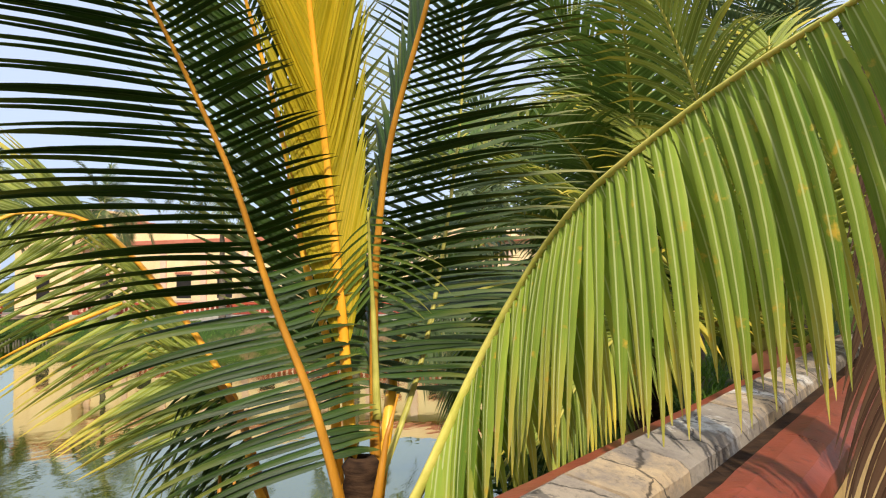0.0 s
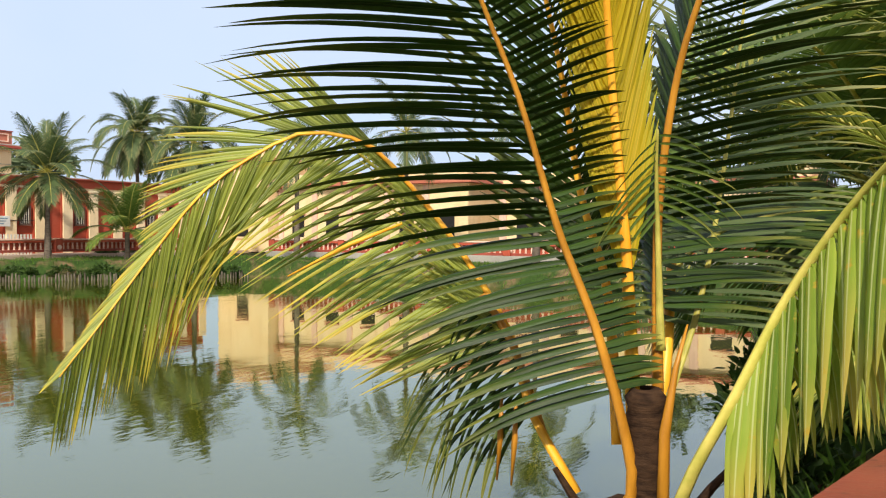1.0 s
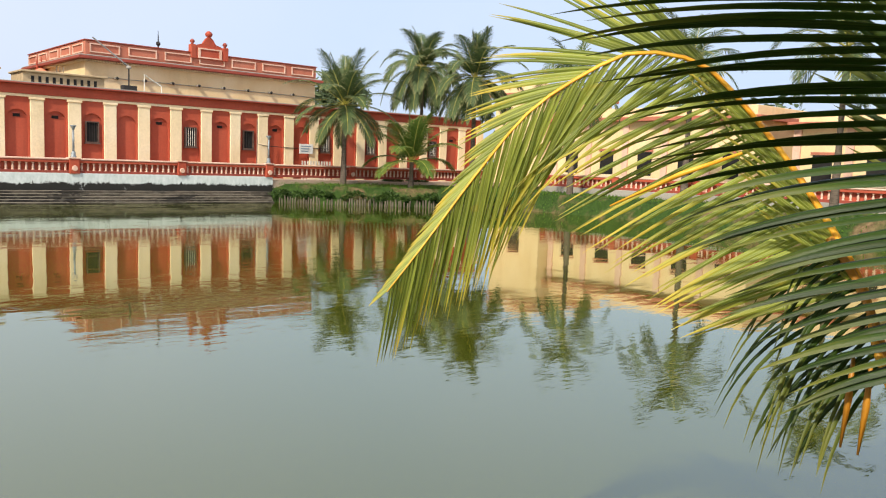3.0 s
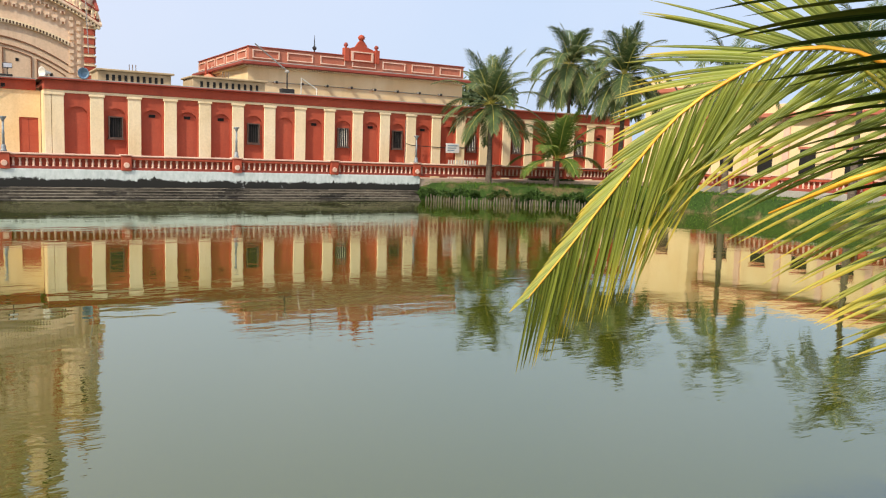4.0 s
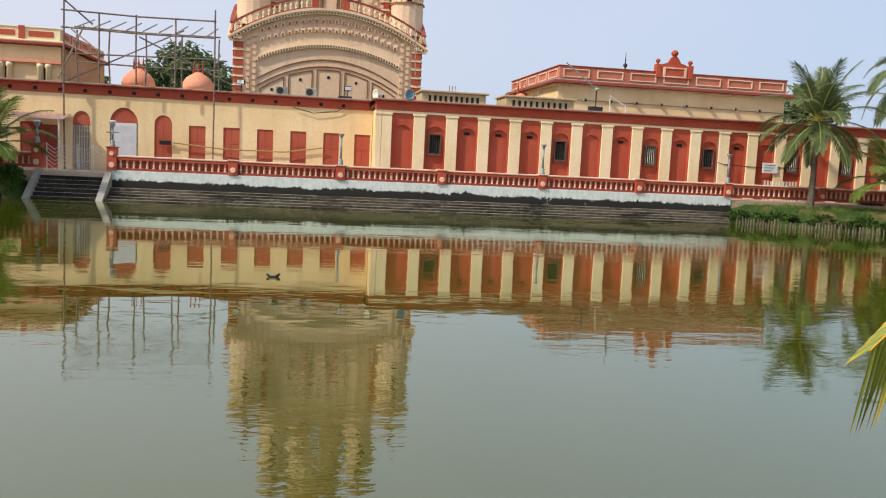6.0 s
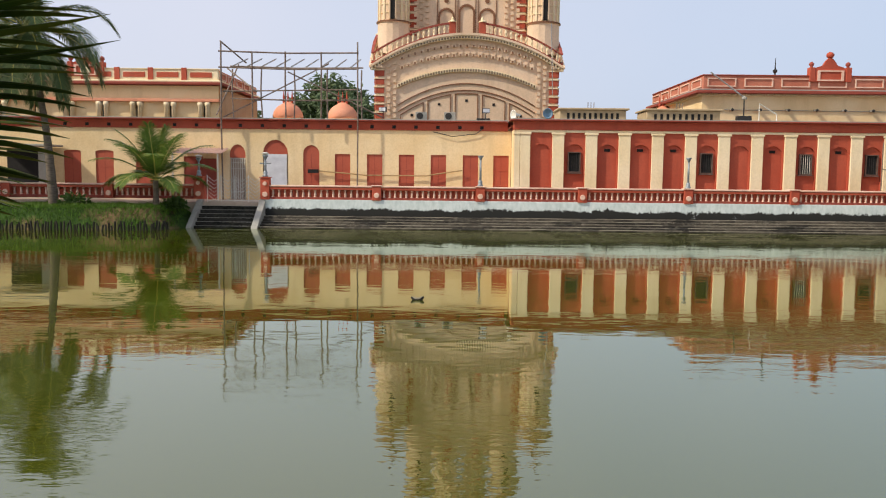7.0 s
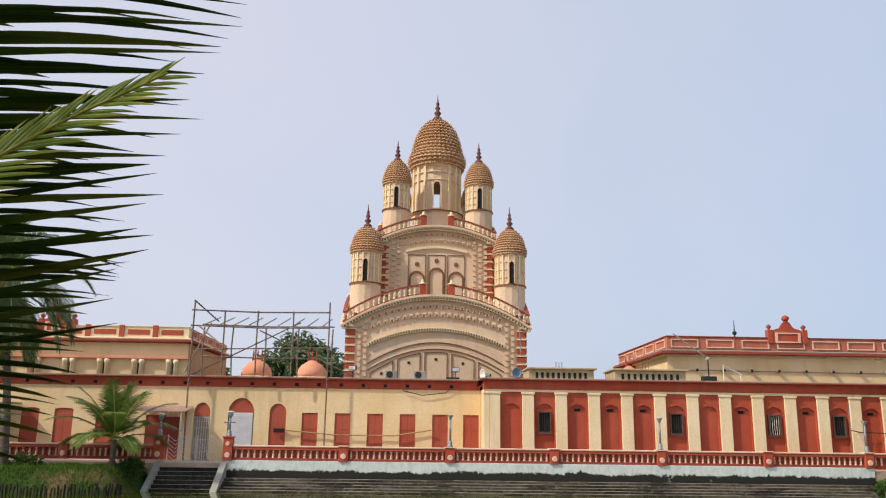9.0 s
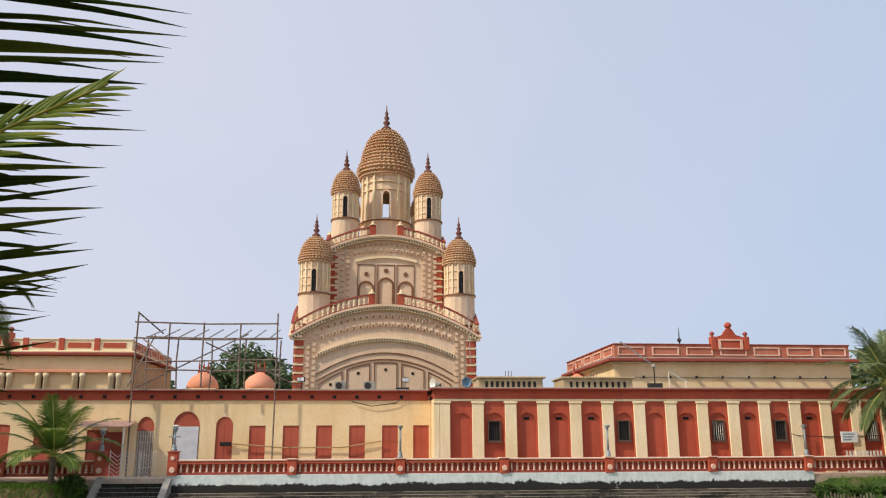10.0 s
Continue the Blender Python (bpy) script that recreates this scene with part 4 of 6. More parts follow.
def turret(t, cx, cy, r, zb, zring, zdome, ztop, zspire, seg=16, big=False):
    """A fluted turret with an arched slit, a scaled dome and a beaded finial."""
    prof = [(r * 1.04, zb), (r * 1.04, zring - 0.1), (r * 1.1, zring - 0.06), (r * 1.1, zring + 0.06), (r * 0.97, zring + 0.1), (r * 0.97, zdome - 0.15), (r * 1.05, zdome - 0.05), (r * 1.05, zdome)]
    if not big:
        b = part("turret", turned(prof, cx, cy, seg), M_TEMPLE, t, "cream fluted turret")
    else:
        # the middle turret is open from front to back
        za, zc, rw = zring + 0.25, zring + 2.5, r * 0.97
        bm = turned(prof[:5] + [(rw, za), (rw, zc)] + prof[5:], cx, cy, seg)
        gone = [f for f in bm.faces if za < f.calc_center_median().z < zc and abs(f.calc_center_median().x - cx) < 0.05 and len(f.verts) == 4]
        bmesh.ops.delete(bm, geom=gone, context="FACES_ONLY")
        hw, hy = rw * math.sin(math.pi / seg), rw * math.cos(math.pi / seg)
        for s in (-1, 1):
            bm.faces.new([bm.verts.new(p) for p in ((cx + s * hw, cy - hy, za), (cx + s * hw, cy + hy, za), (cx + s * hw, cy + hy, zc), (cx + s * hw, cy - hy, zc))])
        for z in (za, zc):
            bm.faces.new([bm.verts.new(p) for p in ((cx - hw, cy - hy, z), (cx + hw, cy - hy, z), (cx + hw, cy + hy, z), (cx - hw, cy + hy, z))])
        b = part("turret", bm, M_TEMPLE, t, "cream fluted turret open from front to back")
    part("ring", turned([(r * 1.13, zring - 0.05), (r * 1.13, zring + 0.05)], cx, cy, seg), M_TRIM, b)
    n = seg
    w = 0.05 * r
    rib = small_mesh("rib", [(-w, w, -r * 1.035, -r * 0.95, zring + 0.1, zdome - 0.1)], M_PIL)
    for k in range(n):
        if not (big and k in (0, n // 2 - 1, n // 2, n - 1)):
            share("rib", rib, pose(cx, cy, 0, 0, 0, 360 * (k + 0.5) / n), b)
    lines = bmesh.new()
    m = 6 if big else 4
    for k in range(1, m):
        z = zring + (zdome - zring) * k / m
        if not big or z > zring + 2.55:
            lathe(lines, [(r * 1.035, z - 0.02), (r * 1.035, z + 0.02)], cx, cy, seg)
    part("coursing", lines, M_PIL, b)
    # dome with rows of scales
    h = ztop - zdome
    rows = 15 if big else 11
    rr = []
    for k in range(rows * 3 + 1):
        u = k / (rows * 3)
        base = (1.04 + 0.10 * math.sin(min(u * 3.2, 1) * math.pi)) * math.sqrt(max(0.0, 1 - u ** 2.1)) if big else (1.03 + 0.05 * math.sin(min(u * 3, 1) * math.pi)) * math.sqrt(max(0.0, 1 - u ** 2.0))
        step = (0.035, 0.0, -0.03)[k % 3]
        rr.append((max(r * (base + step), 0.04), zdome + h * u))
    part("dome", turned(rr, cx, cy, seg * 4, 0.05, seg * 2), M_OCHRE, b, "ochre dome with rows of scales")
    beads = bmesh.new()
    for row in range(rows):
        rad, z = rr[row * 3]
        nb = max(8, int(seg * 2 * min(1, rad / r + 0.1)))
        for k in range(nb):
            a = 2 * math.pi * (k + 0.5 * (row % 2)) / nb
            x, y = cx + rad * 1.05 * math.cos(a), cy + rad * 1.05 * math.sin(a)
            s = 0.06 if big else 0.045
            vs = [beads.verts.new(p) for p in ((x - s, y - s, z), (x + s, y - s, z), (x + s, y + s, z), (x - s, y + s, z), (x + 0.03 * math.cos(a), y + 0.03 * math.sin(a), z + s * 2.2))]
            for j in range(4):
                beads.faces.new((vs[j], vs[(j + 1) % 4], vs[4]))
    part("scale_relief", beads, M_DOMETIP, b, "pale raised scale tips")["kind"] = "stuff"
    f = zspire - ztop
    s = 1.0 if not big else 1.25
    part("finial", turned([(0.28 * s, ztop - 0.15), (0.34 * s, ztop), (0.3 * s, ztop + 0.06 * f), (0.12 * s, ztop + 0.14 * f), (0.24 * s, ztop + 0.24 * f), (0.24 * s, ztop + 0.28 * f), (0.1 * s, ztop + 0.36 * f), (0.19 * s, ztop + 0.46 * f), (0.08 * s, ztop + 0.56 * f), (0.13 * s, ztop + 0.64 * f), (0.05 * s, ztop + 0.74 * f), (0.02, zspire)], cx, cy, 10), M_FINIAL, b, "dark brown beaded finial", True)
    # openings to the front
    w, z0, z1 = (0.27, zring + 0.25, zring + 2.4) if big else (0.17, zring + 0.12, zring + 1.75)
    yq = cy - r * 1.09
    o = b
    if not big:
        o = part("slit_window", arch_slab(arch_outline(cx, w, z0, z1 - w * 1.3, w * 1.3, 10), yq, yq + 0.12), M_DARK, b, "narrow dark arched opening")
    bm = bmesh.new()
    oo, ii = arch_outline(cx, w * 1.45, z0, z1 - w * 1.3, w * 1.75, 10), arch_outline(cx, w, z0, z1 - w * 1.3, w * 1.3, 10)
    va = [bm.verts.new((p, yq - 0.06, q)) for p, q in oo]
    vb = [bm.verts.new((p, yq - 0.06, q)) for p, q in ii]
    vc = [bm.verts.new((p, yq + 0.14, q)) for p, q in oo]
    vd = [bm.verts.new((p, yq + 0.14, q)) for p, q in ii]
    for j in range(len(oo) - 1):
        bm.faces.new((va[j], va[j + 1], vb[j + 1], vb[j]))
        bm.faces.new((vc[j], vc[j + 1], va[j + 1], va[j]))
        bm.faces.new((vd[j], vd[j + 1], vb[j + 1], vb[j]))
    part("arch_frame", bm, M_TEMPLE, o)


def temple():
    t = thing("temple", "tall cream and red temple with nine ochre-domed spires", "temple")
    part("plinth", bx(TX - 6.4, TX + 6.4, TY - 6.4, TY + 6.4, 1.0, 9.0), M_TEMPLE, t)
    storey(t, 6.5, 5.2, 12.45, 10.15, 1)
    part("core", bx(TX - 4.2, TX + 4.2, TY - 4.2, TY + 4.2, 9.0, 16.5), M_TEMPLE, t)
    storey(t, 4.3, 12.2, 18.25, 17.0, 2)
    for sx in (-1, 1):
        for sy in (-1, 1):
            turret(t, TX + 0.12 + 5.45 * sx, TY + 4.9 * sy, 1.12, 11.2, 13.46, 15.85, 18.0, 19.75)
            turret(t, TX + 0.05 + 3.28 * sx, TY + 2.9 * sy, 1.03, 17.2, 19.78, 21.9, 24.05, 25.75)
    turret(t, TX, TY, 2.0, 17.5, 20.2, 24.2, 28.8, 31.05, 18, True)
    part("lightning_wire", pipe([(TX + 4.6, TY - 4.7, 17.4), (TX + 4.9, TY - 4.7, 14.0)], 0.03, 4), M_STEEL, t)
    part("lightning_wire", pipe([(TX + 5.9, TY - 7.0, 13.2), (TX + 6.1, TY - 6.9, 8.2)], 0.03, 4), M_STEEL, t)


temple()


# ---- palms and greenery ----
def smooth_path(pts, n):
    """n + 1 points on a smooth curve through the given ones, at even steps of its length."""
    p = [Vector(q) for q in pts]
    p = [2 * p[0] - p[1]] + p + [2 * p[-1] - p[-2]]
    fine = []
    for i in range(1, len(p) - 2):
        a, b, c, d = p[i - 1:i + 3]
        for k in range(16):
            t = k / 16
            fine.append(0.5 * (2 * b + (c - a) * t + (2 * a - 5 * b + 4 * c - d) * t * t + (3 * b - a - 3 * c + d) * t ** 3))
    fine.append(p[-2])
    ln = [0.0]
    for a, b in zip(fine, fine[1:]):
        ln.append(ln[-1] + (b - a).length)
    out, j = [], 0
    for k in range(n + 1):
        s = ln[-1] * k / n
        while j < len(ln) - 2 and ln[j + 1] < s:
            j += 1
        f = (s - ln[j]) / max(ln[j + 1] - ln[j], 1e-9)
        out.append(fine[j].lerp(fine[j + 1], min(f, 1)))
    return out


def blade(origin, d0, along, length, width, droop, seg, rng, curl=0.0):
    """Points, faces and uv of one leaf blade: a folded, tapering, drooping strip."""
    d = d0.normalized()
    p = origin.copy()
    face = along - d * along.dot(d)
    if face.length < 0.05:
        face = Vector((0, 0, 1)).cross(d)
    wdir = face.normalized()
    vs, uv = [], []
    twist = rng.uniform(-0.35, 0.35)
    for k in range(seg + 1):
        u = k / seg
        w = width * (min(1.0, 0.45 + 3.2 * u) * (1 - u ** 2.2) ** 0.8 + 0.03)
        nrm = d.cross(wdir).normalized()
        if nrm.z < 0:
            nrm = -nrm
        ws = wdir * math.cos(twist * u) + nrm * math.sin(twist * u)
        vs += [p - ws * w * 0.5 - nrm * w * 0.26, p.copy(), p + ws * w * 0.5 - nrm * w * 0.26]
        uv += [(0.0, u), (0.5, u), (1.0, u)]
        d = (d + Vector((0, 0, -1)) * droop * (0.35 + 1.3 * u) / seg + wdir * curl / seg).normalized()
        wdir = (wdir - d * wdir.dot(d)).normalized()
        p = p + d * (length / seg)
    fs = []
    for k in range(seg):
        a = 3 * k
        fs += [(a, a + 1, a + 4, a + 3), (a + 1, a + 2, a + 5, a + 4)]
    return vs, fs, uv


def leaf_mesh(name, vs, fs, uv, mat):
    me = bpy.data.meshes.new(name)
    me.from_pydata([tuple(v) for v in vs], [], fs)
    lay = me.uv_layers.new(name="leaf")
    flat = np.array([uv[i] for f in fs for i in f], dtype=np.float32).ravel()
    lay.data.foreach_set("uv", flat)
    me.materials.append(mat)
    me.polygons.foreach_set("use_smooth", [True] * len(fs))
    return me


def frond(parent, pts, n, dirs, length, width, seed, mat=None, stalk=None, start=0.3, fwd=(0.35, 1.1), droop=(0.4, 0.8), seg=7, singles=False,
          stalk_r=(0.026, 0.004), scale=(1.0, 1.0), shape=None, label="", gap=0.0, tilt=0.0, turn=0.0):
    """A palm frond: a stalk through pts and n leaflets a side. dirs: the ways in which the two sides point."""
    rng = random.Random(seed)
    steps = 30
    path = smooth_path(pts, steps)
    bm = bmesh.new()
    tube(bm, path, [stalk_r[0] + (stalk_r[1] - stalk_r[0]) * (k / steps) ** 0.7 for k in range(steps + 1)], 7, 0.7)
    st = part("frond", bm, stalk or M_RACHISSHADE, parent, label, True)
    allv, allf, alluv = [], [], []
    for side in (0, 1):
        for k in range(n):
            if rng.random() < gap:
                continue
            s = start + (0.995 - start) * (k + 0.5 * side + rng.uniform(-0.2, 0.2)) / n
            s = min(max(s, 0), 0.995)
            f = s * steps
            i = min(int(f), steps - 1)
            o = path[i].lerp(path[i + 1], f - i)
            tg = (path[min(i + 2, steps)] - path[max(i - 1, 0)]).normalized()
            u = (s - start) / (1 - start)
            ln = length * (scale(side, u) if callable(scale) else scale[side]) * (shape(u) if shape else (0.62 + 0.75 * u - 0.12 * u * u) if u < 0.45 else (1.0 - 0.62 * ((u - 0.45) / 0.55) ** 1.6)) * rng.uniform(0.92, 1.06)
            dv = dirs(side, u) if callable(dirs) else Vector(dirs[side])
            dv = (dv - tg * dv.dot(tg) * 0.6).normalized()
            fw = fwd(side, u) if callable(fwd) else fwd[0] + (fwd[1] - fwd[0]) * u
            d0 = dv + tg * math.tan(min(fw, 1.35)) + Vector((rng.uniform(-1, 1), rng.uniform(-1, 1), rng.uniform(-1, 1))) * 0.05
            dr = droop[0] + (droop[1] - droop[0]) * u
            flat = d0.cross(Vector((0, 0, 1)))
            across = tg if not tilt else tg * (1 - tilt) + flat.normalized() * tilt * (1 if flat.dot(tg) > 0 else -1)
            if turn:
                across = Matrix.Rotation(turn, 3, "Z") @ across
            vs, fs, uv = blade(o, d0, across, ln, width * (1 - 0.35 * u) * rng.uniform(0.85, 1.1), dr * rng.uniform(0.75, 1.25), seg, rng)
            if singles:
                ob = new("leaflet", leaf_mesh("leaflet", vs, fs, uv, mat or M_LEAFSHADE))
                ob.parent = st
            else:
                b = len(allv)
                allv += vs
                allf += [tuple(q + b for q in fc) for fc in fs]
                alluv += uv
    if not singles:
        ob = new("foliage", leaf_mesh("foliage", allv, allf, alluv, mat or M_LEAFSHADE))
        ob.parent = st
        ob["kind"] = "stuff"
    return st


def near_palm():
    t = thing("coconut_palm", "young coconut palm with orange stalks leaning over the water", "palm tree")
    prof = []
    rng = random.Random(4)
    for k in range(40):
        z = 0.1 + 1.62 * k / 39
        prof.append((0.068 + 0.03 * max(0, 1 - z) + (0.014 if k % 2 else 0.0) + rng.uniform(-0.006, 0.006), z))
    tr = part("trunk", turned(prof + [(0.055, 1.76), (0.02, 1.72)], 3.28, 0.53, 14), M_TRUNK, t, "dark ringed trunk with a cut top", True)
    part("husk", turned([(0.10, 0.9), (0.12, 1.05), (0.11, 1.2), (0.07, 1.3)], 3.24, 0.6, 10, 0.3, 5), M_TRUNK, t)
    for a, b, c in (((3.24, 0.66, 1.15), (3.17, 0.78, 1.28), (3.13, 0.86, 1.42)), ((3.38, 0.4, 1.2), (3.42, 0.3, 1.35), (3.45, 0.22, 1.45))):
        part("stalk_stub", pipe([a, b, c], [0.024, 0.019, 0.012], 7), M_TRUNK, t, "dead dark stalk stub")
    left, away = Vector((-0.51, 0.86, 0.05)), Vector((0.80, 0.36, 0.32))
    # tall frond in front, its shade put into the leaf colour
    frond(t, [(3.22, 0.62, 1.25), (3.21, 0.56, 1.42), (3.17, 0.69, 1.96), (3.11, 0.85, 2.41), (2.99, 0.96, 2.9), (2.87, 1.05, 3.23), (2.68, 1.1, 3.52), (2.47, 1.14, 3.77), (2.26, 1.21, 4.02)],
          74, lambda s, u: Vector((-0.56, 0.82, -0.40 + 0.6 * u)) if s == 0 else Vector((0.58, -0.64, 0.10)), 1.15, 0.046, 11, M_LEAFSHADE, M_RACHISSHADE, 0.17, lambda s, u: 0.12 + 0.48 * u if s == 0 else 0.05 + 0.32 * u, (0.5, 0.12), 8, True, (0.036, 0.006), lambda s, u: 1.0 if s == 0 else 0.33 + 0.16 * u, label="tall frond with green darkened for shade and an orange stalk", tilt=0.55)
    # frond that arches over to the water
    frond(t, [(3.22, 0.8, 1.3), (3.25, 1.03, 1.63), (3.36, 1.18, 1.93), (3.31, 1.45, 2.35), (3.18, 1.71, 2.7), (3.07, 1.83, 2.81), (2.91, 2.0, 2.83), (2.77, 2.13, 2.74), (2.59, 2.28, 2.57), (2.43, 2.41, 2.31), (2.22, 2.49, 2.01), (2.05, 2.53, 1.8)],
          100, lambda s, u: (Vector((-0.35, 0.62, 0.75 - 1.1 * max(0.0, u - 0.35))) if s == 0 else Vector((-0.62 + 0.5 * min(1, 1.6 * u), 0.35 - 0.25 * u, -0.6 - 0.4 * min(1, 1.6 * u)))), 1.0, 0.025, 12, M_LEAFARCH, M_RACHISYEL, 0.2, lambda s, u: 0.35 + 1.35 * min(u, 0.7) if s == 0 else 0.2 + 0.55 * min(1.0, max(0.0, (u - 0.2) / 0.3)), (0.15, 0.2), 8, True, (0.03, 0.003),
          lambda s, u: (0.8 if u < 0.35 else max(0.34, 0.8 - 1.3 * (u - 0.35))) if s == 0 else (1.1 if u < 0.3 else 0.98 - 0.1 * u), label="yellowing frond arching down towards the water")
    # wide hanging frond, its sunlight put into the leaf colour
    frond(t, [(3.2, 0.42, 1.2), (3.12, 0.3, 1.5), (3.12, 0.17, 1.76), (3.19, -0.02, 2.18), (3.06, -0.26, 2.53), (2.78, -0.47, 2.72), (2.55, -0.64, 2.82), (2.28, -0.9, 2.95), (2.05, -1.08, 3.01), (1.88, -1.2, 3.04), (1.7, -1.29, 3.06)],
          44, lambda s, u: Vector((-0.22, 0.22, -0.8)).lerp(Vector((0.0, -0.22, -0.8)), max(0.0, (u - 0.4) / 0.6)) if s == 0 else Vector((0.22, -0.1, -0.75)), 0.83, 0.066, 13, M_LEAFSUN, M_RACHISLT, 0.2, (0.0, 0.35), (2.6, 2.0), 8, True, (0.034, 0.008), (1.0, 0.9), lambda u: 0.7 + 0.5 * u if u < 0.6 else 1.0, label="frond coloured sun-bright green with hanging leaflets and yellow spots", turn=0.5)
    # young yellow spears
    frond(t, [(3.3, 0.58, 1.5), (3.31, 0.62, 2.2), (3.3, 0.69, 2.97), (3.2, 0.69, 3.4), (3.1, 0.7, 3.9), (2.98, 0.72, 4.5)],
          60, [(-0.5, 0.86, 0.0), (0.5, -0.86, 0.0)], 0.9, 0.034, 14, M_LEAFYEL, M_RACHISYEL, 0.22, (1.3, 1.2), (0.05, 0.1), 6, False, (0.036, 0.008), label="young bright yellow frond still half folded")
    frond(t, [(3.33, 0.66, 1.5), (3.46, 0.76, 2.14), (3.48, 0.89, 2.55), (3.42, 0.98, 3.16), (3.27, 1.06, 3.71), (3.11, 1.11, 4.12)],
          56, [(-0.5, 0.86, 0.1), (0.6, -0.7, 0.2)], 0.95, 0.032, 15, M_LEAFSHADE, M_RACHISYEL, 0.25, (0.75, 0.95), (0.15, 0.3), 6, False, (0.03, 0.006))
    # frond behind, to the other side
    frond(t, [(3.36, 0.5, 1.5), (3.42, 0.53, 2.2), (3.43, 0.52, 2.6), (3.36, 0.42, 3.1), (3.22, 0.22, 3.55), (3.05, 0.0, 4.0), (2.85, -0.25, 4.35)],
          70, lambda s, u: Vector((0.75, 0.45, 0.4)) if s == 0 else Vector((0.55, -0.8, -0.1 + 0.3 * u)), 1.1, 0.040, 16, M_LEAFSHADE, M_RACHISSHADE, 0.18, (0.15, 0.8), (0.3, 0.3), 7, False, (0.03, 0.006), (0.5, 0.82), tilt=0.5)
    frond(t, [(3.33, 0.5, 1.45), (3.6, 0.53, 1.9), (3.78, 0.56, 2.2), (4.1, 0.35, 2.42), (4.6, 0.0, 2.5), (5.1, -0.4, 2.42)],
          76, lambda s, u: Vector((0.4, 0.7, 0.2)) if s == 0 else Vector((-0.2, -0.9, 0.0)), 0.95, 0.042, 17, M_LEAFSHADE, M_RACHISGRN, 0.42, (0.4, 0.9), (0.4, 0.6), 7, False, (0.026, 0.004))
    frond(t, [(3.3, 0.5, 1.55), (3.68, 0.41, 2.1), (4.0, 0.37, 2.8), (4.16, 0.33, 3.5), (4.08, 0.3, 4.1)],
          60, lambda s, u: Vector((-0.35, 0.75, -0.1 + 0.3 * u)) if s == 0 else Vector((0.5, -0.8, 0.0)), 0.9, 0.036, 22, M_LEAFFAR, M_RACHISGRN, 0.2, (0.2, 0.75), (0.4, 0.4), 6, False, (0.02, 0.005), tilt=0.4)
    part("stalk", pipe([(3.33, 0.5, 1.45), (3.58, 0.53, 1.88), (3.8, 0.57, 2.25)], [0.032, 0.028, 0.022], 8), M_RACHISYEL, t, "short bright yellow stalk", True)
    part("stalk", pipe([(3.24, 0.45, 1.15), (3.23, 0.44, 1.6), (3.27, 0.41, 1.85), (3.33, 0.38, 2.02)], [0.028, 0.022, 0.012, 0.004], 8), M_RACHISSHADE, t, "short orange stalk", True)
    # torn, hanging bits near the crown
    frond(t, [(3.38, 0.5, 1.9), (3.40, 0.52, 2.3), (3.36, 0.52, 2.62), (3.3, 0.5, 2.8)], 9, [(-0.2, 0.4, -0.8), (0.6, -0.7, -0.3)], 0.42, 0.017, 19, M_LEAFMID, M_RACHISGRN, 0.6, (-0.3, 0.2), (0.8, 0.8), 8, False, (0.022, 0.006))
    part("dead_stalk", pipe([(2.96, 1.5, 2.42), (2.86, 1.7, 2.33), (2.72, 1.93, 2.19)], [0.006, 0.012, 0.004], 6), M_RACHISYEL, t, "withered orange stalk", True)
    for x, y, z in ((3.0, 1.04, 1.72), (3.03, 0.99, 1.70)):
        part("withered_leaflet", pipe([(x, y, z), (x - 0.01, y, z - 0.16), (x - 0.02, y + 0.01, z - 0.34)], [0.006, 0.013, 0.004], 5), M_RACHISSHADE, t, "withered orange leaflet hanging down", True)
    # cut leaflets that hang from the low stalk
    frond(t, [(3.24, 0.95, 1.5), (3.33, 1.15, 1.88), (3.32, 1.3, 2.1)], 15, [(-0.5, 0.5, -0.5), (-0.6, -0.1, -0.6)], 0.85, 0.022, 20, M_LEAFSHADE, M_RACHISSHADE, 0.2, (0.0, 0.3), (1.8, 2.0), 8, False, (0.022, 0.02))


near_palm()


